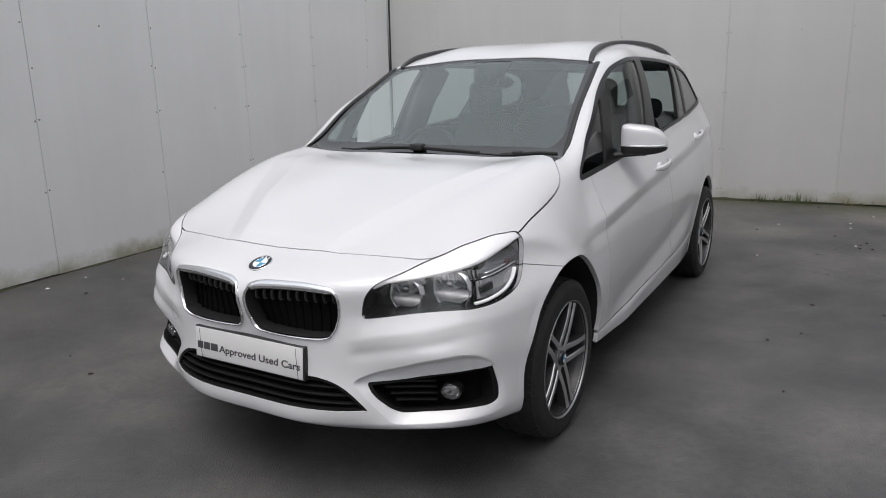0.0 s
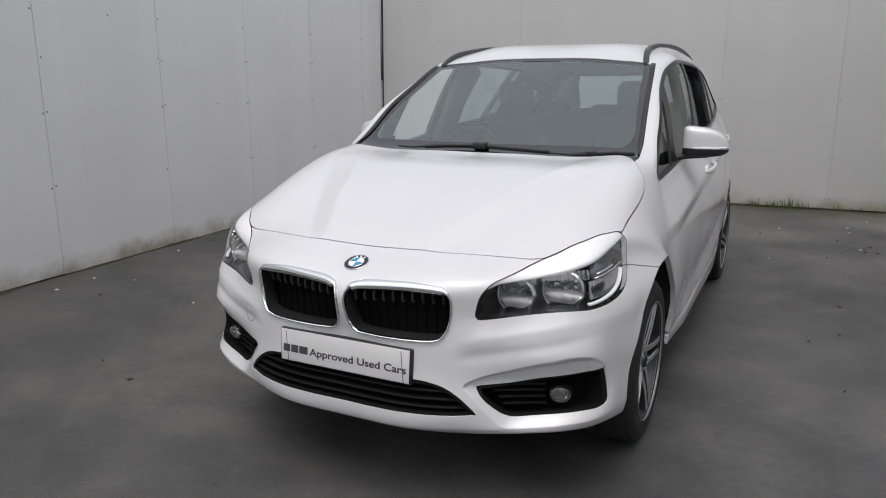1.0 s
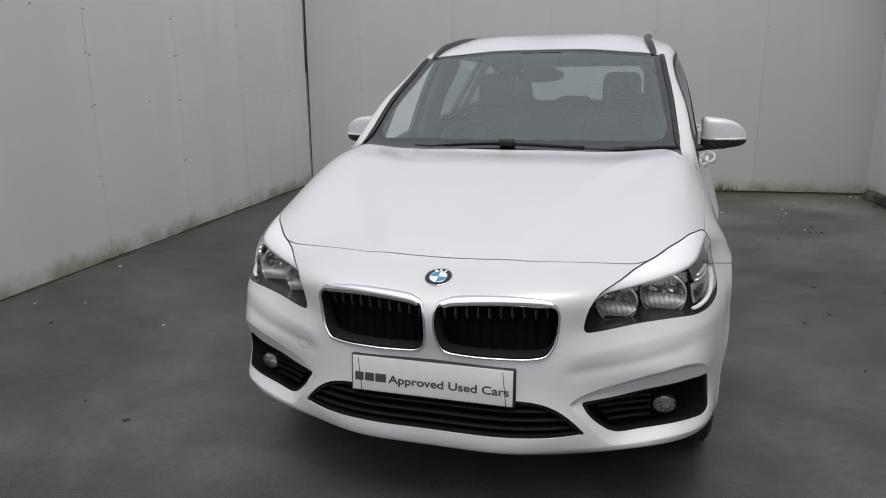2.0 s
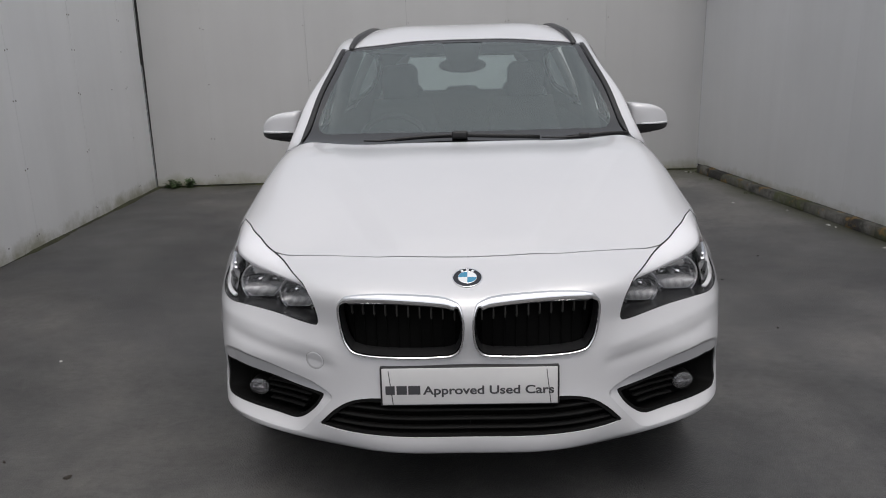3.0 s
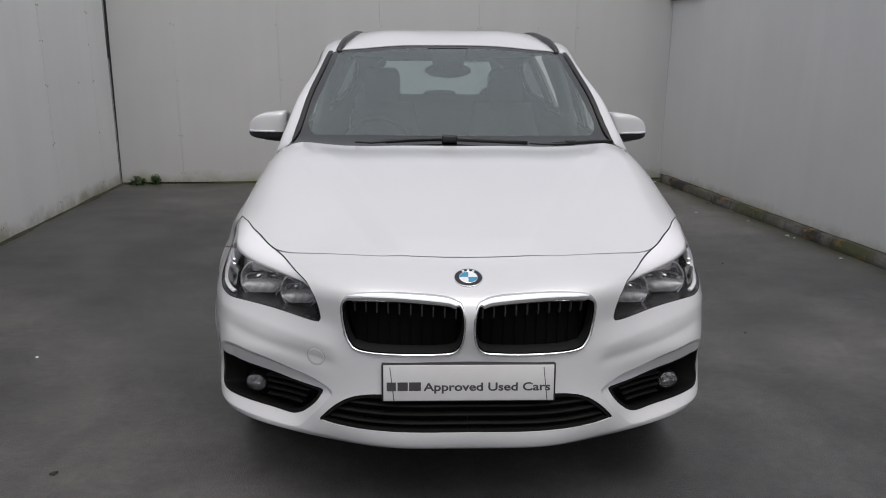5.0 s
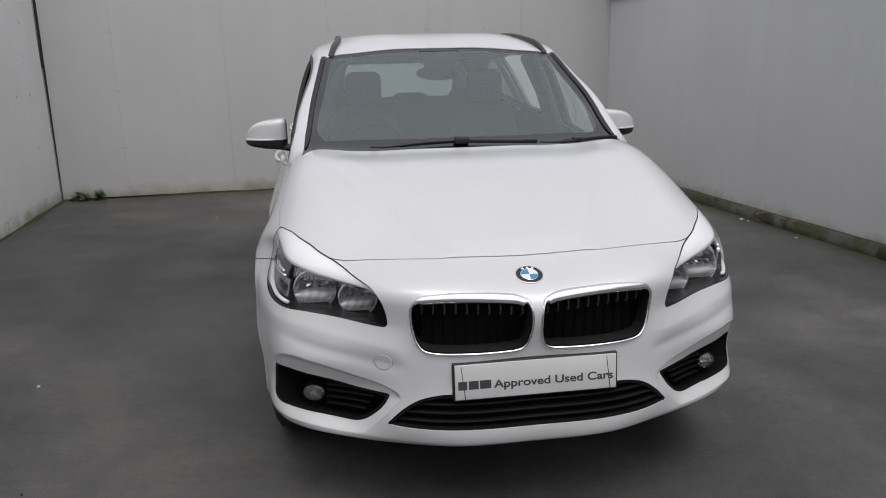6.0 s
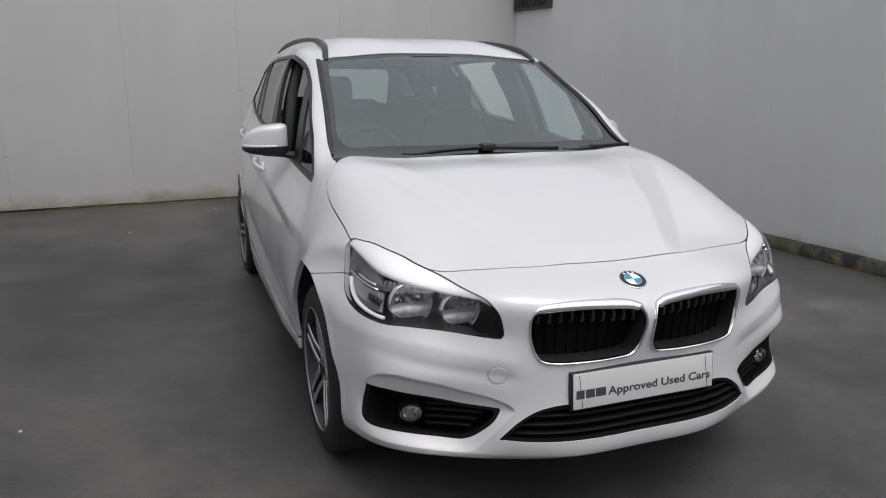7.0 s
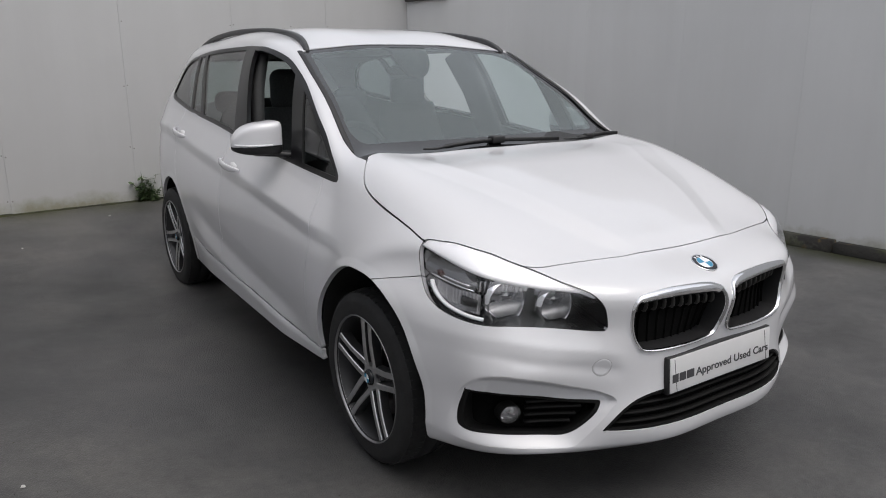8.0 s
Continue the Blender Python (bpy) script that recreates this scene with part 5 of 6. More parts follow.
def words(text, width, size, mat, parent, at, name="lettering"):
    cu = bpy.data.curves.new(name, "FONT")
    cu.body, cu.size, cu.extrude, cu.offset = text, size, 0.0003, size * 0.022
    tmp = bpy.data.objects.new(name, cu)
    scene.collection.objects.link(tmp)
    bpy.context.view_layer.update()
    me = bpy.data.meshes.new_from_object(tmp.evaluated_get(bpy.context.evaluated_depsgraph_get()))
    bpy.data.objects.remove(tmp)
    k = width / max(v.co.x for v in me.vertices)
    for v in me.vertices:
        v.co = Vector((v.co.x * k, -v.co.z, v.co.y * k * 0.80))
    me.materials.clear()
    me.materials.append(mat)
    ob = new(name, me)
    ob.parent = parent
    ob.location = at
    return ob


words("Approved Used Cars", 0.386, 0.04, PLATE_GREY, plate, (-0.137, -0.0006, -0.024))
bm = bmesh.new()
for x0, x1 in ((-0.250, -0.222), (-0.217, -0.186), (-0.182, -0.146)):
    add_box(bm, x0, x1, -0.0008, 0.0, -0.024, 0.003)
part("bar", bm, PLATE_GREY, plate, "plain grey bars", smooth=False)
for x in (-0.240, 0.228):
    part("plate_strip", sweep([(x, -0.0004, 0.05), (x + 0.012, -0.0004, -0.056)], 0.0025, 0.0008, up=Vector((0, 1, 0))), PLATE_GREY, plate)

# badge: plain ring with quarters
c, nn = on_front(0.0, 0.808)
badge = new("badge")
badge.parent = car
badge.matrix_basis = Matrix.Translation(c + nn * 0.001 - Vector((0, 0, 0.003))) @ nn.to_track_quat("Z", "Y").to_matrix().to_4x4() @ Matrix.Scale(1.1, 4)
bm = lathe([(-0.004, 0.0415), (0.003, 0.0412), (0.0045, 0.040), (0.004, 0.0385)], (0, 0, 1), (0, 0, 0), 56)
part("badge_rim", bm, CHROME, badge)
bm = lathe([(0.003, 0.0385), (0.0042, 0.036), (0.0042, 0.026)], (0, 0, 1), (0, 0, 0), 56)
part("badge_ring", bm, BADGE_DARK, badge)
bm = lathe([(0.0040, 0.0262), (0.0052, 0.0255), (0.0040, 0.0245)], (0, 0, 1), (0, 0, 0), 48)
part("inner_ring", bm, CHROME, badge)
for q in range(4):
    bm = bmesh.new()
    ctr = bm.verts.new((0, 0, 0.0047))
    ring = [bm.verts.new((0.0248 * math.cos(q * math.pi / 2 + j * math.pi / 20), 0.0248 * math.sin(q * math.pi / 2 + j * math.pi / 20), 0.0044)) for j in range(11)]
    for a, b in zip(ring, ring[1:]):
        bm.faces.new((ctr, a, b))
    part("badge_quarter", bm, BADGE_BLUE if q % 2 else BADGE_WHITE, badge)
for a0 in (62, 90, 118):
    bm = bmesh.new()
    a = radians(a0)
    add_box(bm, -0.0035, 0.0035, -0.0035, 0.0035, 0.0, 0.0006)
    bmesh.ops.transform(bm, matrix=Matrix.Translation((0.031 * math.cos(a), 0.031 * math.sin(a), 0.0042)) @ Matrix.Rotation(a, 4, "Z"), verts=bm.verts)
    part("badge_mark", bm, BADGE_WHITE, badge, smooth=False)

# towing eye cover, flush in the bumper
def ring_on_nose(cx, cz, radii, lift):
    bm = bmesh.new()
    rows = []
    for r, up in zip(radii, lift):
        row = []
        for k in range(40):
            p, nn = on_front(cx + r * math.cos(k * math.pi / 20), cz + r * math.sin(k * math.pi / 20))
            row.append(bm.verts.new(p + nn * up))
        rows.append(row)
    for a, b in zip(rows, rows[1:]):
        for k in range(40):
            bm.faces.new((a[k], a[(k + 1) % 40], b[(k + 1) % 40], b[k]))
    return bm


part("towing_eye_cover", ring_on_nose(-0.473, 0.559, (0.002, 0.012, 0.022, 0.0280, 0.0285), (0.0006, 0.0006, 0.0006, 0.0006, 0.0)), WHITE_PAINT, car)
part("cover_joint", ring_on_nose(-0.473, 0.559, (0.0284, 0.0296), (0.0005, 0.0005)), COVER_JOINT, car)

# ---- headlamps ----
def lamp_point(a, z, depth=0.0):
    """A point on the headlamp's cover at a along the corner, and depth behind it."""
    k = 0.70711
    p, n, _, _ = SKIN.ray_cast(Vector((a * k + k, a * k - k, z)), Vector((-k, k, 0)))
    return p + Vector((-k * 0.35, 0.93, 0)).normalized() * depth


BROW_UP = np.array([(.405, .772), (.4315, .7885), (.475, .8005), (.5227, .8135), (.6045, .8415), (.663, .8605), (.7215, .8797), (.782, .892), (.8417, .901), (.888, .9015), (.9305, .9007), (.948, .888)])
BROW_LOW = np.array([(.405, .768), (.4411, .7815), (.5565, .790), (.613, .799), (.641, .804), (.70, .818), (.764, .834), (.812, .847), (.85, .857), (.8864, .866), (.93, .879), (.948, .883)])


def mirrored(p, s):
    return Vector((p[0] * s, p[1], p[2]))


for s in (1, -1):
    back = Vector((-0.045 * s, 0.15, 0))
    lamp = part("headlamp", walls_back(take(region_faces("lamp_rim"), (s,)), back), LAMP_BLACK, car, "clear headlamp with silver brow")
    bm = take(region_faces("lamp"), (s,))
    bmesh.ops.translate(bm, vec=back, verts=bm.verts)
    part("lamp_housing", bm, LAMP_BLACK, lamp)
    part("lamp_lens", take(region_faces("lamp"), (s,), offset=-0.0015), LAMP_GLASS, lamp)
    bm = bmesh.new()
    rows = []
    for a in np.linspace(0.405, 0.948, 46):
        up, low = np.interp(a, BROW_UP[:, 0], BROW_UP[:, 1]), np.interp(a, BROW_LOW[:, 0], BROW_LOW[:, 1])
        row = [bm.verts.new(mirrored(lamp_point(a, up + 0.0018 * (1 - t) + (low - up) * t, 0.0028 + 0.012 * t), s)) for t in np.linspace(0, 1, 6)]
        p = lamp_point(a, low, 0.055)
        row.append(bm.verts.new((p.x * s, p.y, p.z - 0.004)))
        rows.append(row)
    for q, r in zip(rows, rows[1:]):
        for j in range(6):
            f = (q[j], q[j + 1], r[j + 1], r[j])
            bm.faces.new(f if s < 0 else f[::-1])
    part("lamp_brow", bm, BROW_SILVER, lamp, "bright silver brow")
    for cx, y, cz, rad, w0, drop, arch in ((0.6755, 0.282, 0.742, 0.066, 0.0375, 0.042, 0.006), (0.538, 0.209, 0.727, 0.059, 0.032, 0.040, 0.006)):
        part("reflector_bowl", facet_bowl(cx, y - 0.004, cz, rad, s, 5), REFLECTOR, lamp, smooth=False)
        part("bowl_rim", lathe([(-0.006, rad), (0.006, rad + 0.001), (0.007, rad + 0.004), (-0.02, rad + 0.006)], (0, -1, 0), (s * cx, y - 0.004, cz), 40), CHROME, lamp)
        part("bulb", lathe([(-0.07, 0.009), (-0.028, 0.009), (-0.020, 0.006), (-0.017, 0.0)], (0, -1, 0), (s * cx, y, cz), 16), BULB, lamp)
        # lower lens: arched above, cut to a trapezium below
        edge = [(-rad, -0.014), (-w0, -drop), (w0, -drop), (rad, -0.014), (rad * 0.75, arch * 0.4 - 0.010), (rad * 0.4, arch * 0.9 - 0.010), (0, arch - 0.010), (-rad * 0.4, arch * 0.9 - 0.010), (-rad * 0.75, arch * 0.4 - 0.010)]
        bm = bmesh.new()
        outer = [bm.verts.new((s * (cx + ex), y - 0.006, cz + ez)) for ex, ez in edge]
        inner = [bm.verts.new((s * (cx + ex * 0.8), y - 0.020, cz - 0.022 + (ez + 0.022) * 0.75)) for ex, ez in edge]
        back = [bm.verts.new((s * (cx + ex), y + 0.03, cz + ez)) for ex, ez in edge]
        n = len(edge)
        for k in range(n):
            bm.faces.new((outer[k], outer[(k + 1) % n], inner[(k + 1) % n], inner[k]))
            bm.faces.new((back[k], back[(k + 1) % n], outer[(k + 1) % n], outer[k]))
        bm.faces.new(inner)
        part("bowl_shield", bm, SHIELD, lamp)
        pts = [mirrored((cx + ex * 1.01, y - 0.008, cz + ez), s) for ex, ez in edge[:4]]
        part("shield_edge", sweep(pts, 0.003, 0.003, up=Vector((0, 1, 0))), CHROME, lamp)
    # fluted trim under the brow, between and beside the bowls
    for a0, a1, z0, z1, depth in ((0.578, 0.735, 0.770, 0.803, 0.062), (0.500, 0.560, 0.762, 0.784, 0.055)):
        bm = bmesh.new()
        rows = []
        for k, a in enumerate(np.linspace(a0, a1, 25)):
            d = depth + (0.006 if k % 2 else 0.0)
            rows.append([bm.verts.new(mirrored(lamp_point(a, z, d + 0.3 * (z1 - z)), s)) for z in (z0, (z0 + z1) / 2, z1)])
        for q, r in zip(rows, rows[1:]):
            for j in range(2):
                bm.faces.new((q[j], q[j + 1], r[j + 1], r[j]))
        part("fluted_trim", bm, REFLECTOR, lamp, smooth=False)
    strip = curve_points([lamp_point(a, z, 0.020) for a, z in ((.900, .790), (.893, .776), (.880, .758), (.858, .7415), (.83, .7285), (.79, .7175), (.75, .7100), (.722, .7065))], 5)
    part("light_strip", sweep([(p.x * s, p.y, p.z) for p in strip], 0.014, 0.010), STRIP, lamp, "clear daytime light strip")
    # side reflector with its slots
    bm = bmesh.new()
    rows = []
    for a in np.linspace(0.742, 0.925, 15):
        lo, hi = 0.726 + 0.42 * max(0, a - 0.80), np.interp(a, BROW_LOW[:, 0], BROW_LOW[:, 1]) - 0.004
        rows.append([bm.verts.new(mirrored(lamp_point(a, lo + (hi - lo) * t, 0.036 + 0.014 * math.sin(10 * t + 14 * a)), s)) for t in np.linspace(0, 1, 11)])
    for q, r in zip(rows, rows[1:]):
        for j in range(10):
            f = (q[j], q[j + 1], r[j + 1], r[j])
            bm.faces.new(f if s > 0 else f[::-1])
    part("indicator_reflector", bm, INDICATOR, lamp)
    # hatched plate between the strip and the slats, a dark block on it
    line = np.array([(.722, .7065), (.75, .7100), (.79, .7175), (.83, .7285), (.858, .7415), (.880, .758), (.895, .778)])
    bm = bmesh.new()
    rows = []
    for k, a in enumerate(np.linspace(0.730, 0.893, 30)):
        lo, hi = np.interp(a, line[:, 0], line[:, 1]) + 0.010, 0.774 + 0.14 * (a - 0.730)
        rows.append([bm.verts.new(mirrored(lamp_point(a, lo + (hi - lo) * t, 0.030 + (0.004 if k % 2 else 0.0)), s)) for t in np.linspace(0, 1, 6)])
    for q, r in zip(rows, rows[1:]):
        for j in range(5):
            f = (q[j], q[j + 1], r[j + 1], r[j])
            bm.faces.new(f if s > 0 else f[::-1])
    part("hatched_reflector", bm, HATCH, lamp, smooth=False)
    pts = [mirrored(lamp_point(a, 0.752 + 0.22 * (a - 0.765), 0.024), s) for a in np.linspace(0.742, 0.792, 5)]
    part("lamp_block", sweep(pts, 0.012, 0.026), LAMP_BLACK, lamp)
    for z0, a0, a1 in ((0.7855, 0.752, 0.900), (0.7985, 0.765, 0.862)):
        pts = [mirrored(lamp_point(a, z0 + 0.17 * (a - a0), 0.024), s) for a in np.linspace(a0, a1, 7)]
        part("lamp_slat", sweep(pts, 0.014, 0.0045), CHROME, lamp)
    p = lamp_point(0.865, 0.815, 0.030)
    part("indicator_bulb", lathe([(-0.02, 0.010), (0.0, 0.011), (0.010, 0.008), (0.014, 0.0)], (s * 0.4, -1, 0), (p.x * s, p.y, p.z), 16), AMBER, lamp)

# ---- mirrors ----
def door_mirror(s):
    mirror = new("door_mirror")
    mirror.parent = car
    stations = ((0.816, 1.078, 1.176, 1.668, 1.750), (0.819, 1.066, 1.193, 1.652, 1.766), (0.828, 1.060, 1.201, 1.640, 1.776), (0.865, 1.058, 1.200, 1.633, 1.782), (0.91, 1.058, 1.195, 1.637, 1.782),
                (0.955, 1.061, 1.183, 1.650, 1.778), (0.985, 1.066, 1.166, 1.668, 1.770), (1.005, 1.073, 1.145, 1.687, 1.758), (1.016, 1.082, 1.124, 1.704, 1.745), (1.020, 1.090, 1.110, 1.713, 1.735))
    tt = np.concatenate([[0], np.cumsum(np.linalg.norm(np.diff(np.array(stations), axis=0), axis=1))])
    dense = natural_spline(tt, np.array(stations), np.linspace(0, tt[-1], 28))
    bm = bmesh.new()
    rows = []
    for x, zb, zt, y0, y1 in dense:
        row = []
        for k in range(28):
            a = 2 * math.pi * k / 28
            e = lambda v: math.copysign(abs(v) ** 0.36, v)
            row.append(bm.verts.new((x * s, (y0 + y1) / 2 + e(math.cos(a)) * (y1 - y0) / 2, (zb + zt) / 2 + e(math.sin(a)) * (zt - zb) / 2)))
        rows.append(row)
    for a, b in zip(rows, rows[1:]):
        for k in range(28):
            q = (a[k], a[(k + 1) % 28], b[(k + 1) % 28], b[k])
            bm.faces.new(q if s < 0 else q[::-1])
    bm.faces.new(rows[0] if s > 0 else rows[0][::-1])
    bm.faces.new(rows[-1][::-1] if s > 0 else rows[-1])
    low = bm.copy()
    for b, keep in ((bm, True), (low, False)):
        bmesh.ops.bisect_plane(b, geom=b.verts[:] + b.edges[:] + b.faces[:], plane_co=(0.9 * s, 1.7, 1.099 if keep else 1.096), plane_no=(0.03 * s, 0, 1), clear_inner=keep, clear_outer=not keep)
    cap = part("mirror_cap", bm, WHITE_PAINT, mirror)
    part("mirror_base", low, BLACK_PLASTIC, mirror)
    strip = [(s * x, y, z) for x, y, z in ((0.87, 1.630, 1.103), (0.92, 1.630, 1.104), (0.965, 1.645, 1.104), (1.0, 1.676, 1.104), (1.014, 1.703, 1.105))]
    part("mirror_indicator", sweep(curve_points(strip, 4), 0.006, 0.008), STRIP, mirror, "thin clear indicator strip")
    part("mirror_arm", sweep([(s * 0.93, 1.70, 1.068), (s * 0.84, 1.69, 1.062), (s * 0.77, 1.665, 1.052), (s * 0.735, 1.65, 1.050)], 0.075, 0.030, taper=[0.9, 1, 1, 1.1]), BLACK_PLASTIC, mirror)
    bm = lathe([(0, 0.0), (0, 0.05), (-0.004, 0.055)], (0, 1, 0), (0.91 * s, 1.780, 1.128), 32)
    bmesh.ops.scale(bm, vec=(1.6, 1, 0.95), verts=bm.verts, space=Matrix.Translation((-0.91 * s, -1.78, -1.128)))
    part("mirror_glass", bm, CHROME, mirror)


for s in (1, -1):
    door_mirror(s)
    rail = curve_points([(s * x, y, z) for x, y, z in ((0.576, 1.905, 1.488), (0.564, 1.955, 1.522), (0.550, 2.035, 1.553), (0.534, 2.16, 1.574), (0.526, 2.30, 1.590), (0.524, 2.5, 1.604), (0.524, 2.88, 1.611), (0.528, 3.2, 1.600), (0.535, 3.45, 1.575), (0.540, 3.66, 1.535))], 7)
    n = len(rail)
    part("roof_rail", sweep(rail, 0.030, 0.028, taper=[0.6] + [1] * (n - 2) + [0.6]), RAIL_BLACK, car, "satin black roof rail")
    rubber = [on_top(s * (0.716 - 0.265 * (z - 1.095)), 1.150 + (z - 1.09) * 1.90) for z in np.linspace(1.112, 1.485, 18)]
    part("screen_seal", sweep([p + nn * 0.001 for p, nn in rubber], 0.024, 0.008, taper=[0.3, 0.7] + [1] * 16), BLACK_PLASTIC, car)

# ---- wipers and scuttle ----
def on_screen(x, y, up=0.0):
    p, nn = on_top(x, y)
    return p + nn * up


part("scuttle", take([f for f, m, r in zip(faces, mid, region) if r == "screen_rim" and m[1] < 1.125], offset=0.0), BLACK_PLASTIC, car)
wiper = part("wiper", sweep([on_screen(x, y, 0.012) for x, y in ((-0.30, 1.165), (-0.20, 1.176), (-0.10, 1.182), (0.02, 1.182), (0.14, 1.172), (0.24, 1.164), (0.325, 1.158))], 0.012, 0.018), BLACK_PLASTIC, car)
part("wiper_arm", sweep([on_screen(x, y, 0.016) for x, y in ((-0.43, 1.118), (-0.36, 1.140), (-0.27, 1.163), (-0.16, 1.176), (-0.05, 1.182), (0.01, 1.182))], 0.020, 0.012, taper=[0.5, 0.8, 1, 1, 1, 1]), BLACK_PLASTIC, wiper)
p = on_screen(-0.018, 1.182, 0.016)
part("wiper_joint", rounded_box(p.x - 0.034, p.x + 0.034, p.y - 0.020, p.y + 0.024, p.z - 0.016, p.z + 0.016, 0.007, 2), BLACK_PLASTIC, wiper)
wiper = part("wiper", sweep([on_screen(x, y, 0.012) for x, y in ((0.44, 1.150), (0.52, 1.158), (0.62, 1.156), (0.700, 1.150))], 0.012, 0.017), BLACK_PLASTIC, car)
part("wiper_arm", sweep([on_screen(x, y, 0.012) for x, y in ((0.33, 1.118), (0.42, 1.136), (0.50, 1.150), (0.54, 1.155))], 0.018, 0.012, taper=[0.5, 0.8, 1, 1]), BLACK_PLASTIC, wiper)
p = on_screen(0.515, 1.156, 0.014)
part("wiper_joint", rounded_box(p.x - 0.022, p.x + 0.022, p.y - 0.014, p.y + 0.016, p.z - 0.012, p.z + 0.012, 0.005, 2), BLACK_PLASTIC, wiper)

# ---- inside the cabin ----
dash = bmesh.new()
rows = []
for x in np.linspace(-0.70, 0.70, 15):
    hump = 0.035 * math.exp(-((x + 0.37) / 0.16) ** 2)
    rows.append([dash.verts.new((x, y, z + h * hump)) for y, z, h in ((1.20, 1.045, 0), (1.40, 1.045, 0.3), (1.58, 1.035, 1), (1.68, 1.01, 1), (1.72, 0.94, 0.3), (1.66, 0.72, 0), (1.55, 0.45, 0))])
for a, b in zip(rows, rows[1:]):
    for j in range(6):
        dash.faces.new((a[j], b[j], b[j + 1], a[j + 1]))
part("dashboard", dash, CLOTH_DARK, car)
bm = bmesh.new()
ring = []
for k in range(40):
    a = 2 * math.pi * k / 40
    ring.append(Vector((-0.37 + 0.185 * math.cos(a), 1.84 + 0.06 * math.sin(a), 0.985 + 0.165 * math.sin(a))))
part("steering_wheel", sweep(ring + ring[:1], 0.030, 0.030, up=Vector((0, -1, 0.4)), bm=bm), DULL_BLACK, car)


def seat(name, x, y, width, top, parent):
    st = part(name, rounded_box(x - width / 2, x + width / 2, y - 0.5, y + 0.02, 0.40, 0.60, 0.06, 4), CLOTH_DARK, parent)
    bm = bmesh.new()
    rows = []
    for k in range(12):
        t = k / 11
        w = width / 2 * (1.0 - 0.28 * max(0, t - 0.55) / 0.45)
        z, yy = 0.50 + (top - 0.50) * t, y + 0.16 * t
        row = []
        for j in range(20):
            a = 2 * math.pi * j / 20
            e = lambda v: math.copysign(abs(v) ** 0.6, v)
            row.append(bm.verts.new((x + e(math.cos(a)) * w, yy + e(math.sin(a)) * 0.065 * (1.1 - 0.3 * t), z)))
        rows.append(row)
    for a, b in zip(rows, rows[1:]):
        for j in range(20):
            bm.faces.new((a[j], a[(j + 1) % 20], b[(j + 1) % 20], b[j]))
    bm.faces.new(rows[-1])
    part("backrest", bm, CLOTH_DARK, st)
    return st


def headrest(x, y, z, w, h, parent):
    part("headrest", rounded_box(x - w / 2, x + w / 2, y - 0.055, y + 0.055, z - h / 2, z + h / 2, min(w, h, 0.11) * 0.48, 4), CLOTH_DARK, parent)
    for dx in (-0.06, 0.06):
        part("headrest_post", sweep([(x + dx, y, z - h / 2 - 0.08), (x + dx, y, z)], 0.012, 0.012, up=Vector((0, 1, 0))), CHROME, parent)


for x in (-0.37, 0.37):
    headrest(x * 1.04, 2.60, 1.29, 0.225, 0.23, seat("front_seat", x, 2.42, 0.50, 1.20, car))
bench = seat("rear_seat", 0.0, 3.28, 1.30, 1.205, car)
for x in (-0.42, 0.0, 0.42):
    headrest(x, 3.46, 1.165 if x == 0 else 1.185, 0.26, 0.14, bench)
# sensor box and mirror behind the screen
bm = bmesh.new()
rows = []
for z, y, w in ((1.515, 1.955, 0.105), (1.47, 1.90, 0.092), (1.43, 1.868, 0.080), (1.395, 1.850, 0.058), (1.372, 1.842, 0.030)):
    rows.append([bm.verts.new((x, yy, z)) for x, yy in ((-w, y + 0.05), (-w, y), (w, y), (w, y + 0.05))])
for a, b in zip(rows, rows[1:]):
    for j in range(4):
        bm.faces.new((a[j], a[(j + 1) % 4], b[(j + 1) % 4], b[j]))
part("sensor_box", bm, DULL_BLACK, car)
bm = lathe([(-0.020, 0.0), (-0.019, 0.024), (-0.010, 0.036), (0.0, 0.039), (0.012, 0.037), (0.020, 0.030), (0.021, 0.0)], (0, 1, 0), (0, 1.95, 1.399), 40)
bmesh.ops.scale(bm, vec=(3.2, 1, 1), verts=bm.verts, space=Matrix.Translation((0, -1.95, -1.399)))
part("interior_mirror", bm, DULL_BLACK, car)
for s in (1, -1):
    part("belt_pillar", sweep([(s * 0.75, 2.20, 1.0), (s * 0.685, 2.32, 1.30), (s * 0.61, 2.41, 1.50)], 0.20, 0.06, up=Vector((1, 0, 0))), PILLAR_TRIM, car)

# ---- yard clutter ----
# louvred vent high on the east wall, by the corner
wall_turn = math.atan2(CORNER_R[1] - END_R[1], CORNER_R[0] - END_R[0])
vent = tagged(new("wall_vent"), "dark louvred metal vent fixed high on the wall", "vent")
vent.matrix_world = Matrix.Translation((END_R[0], END_R[1], 0)) @ Matrix.Rotation(wall_turn, 4, "Z")
v0, v1 = R_LEN - 0.74, R_LEN - 0.03
bm = bmesh.new()
for box in ((v0, v1, 0.0, 0.05, 2.10, 2.13), (v0, v1, 0.0, 0.05, 2.63, 2.66), (v0, v0 + 0.03, 0.0, 0.05, 2.13, 2.63), (v1 - 0.03, v1, 0.0, 0.05, 2.13, 2.63), (v0 + 0.03, v1 - 0.03, 0.0, 0.008, 2.13, 2.63)):
    add_box(bm, *box)
part("vent_frame", bm, LOUVRE, vent, smooth=False)
for k in range(16):
    x = v0 + 0.05 + k * (v1 - v0 - 0.10) / 15
    bm = bmesh.new()
    add_box(bm, x - 0.004, x + 0.012, 0.010, 0.042, 2.13, 2.63)
    part("louvre_slat", bm, LOUVRE, vent, smooth=False)


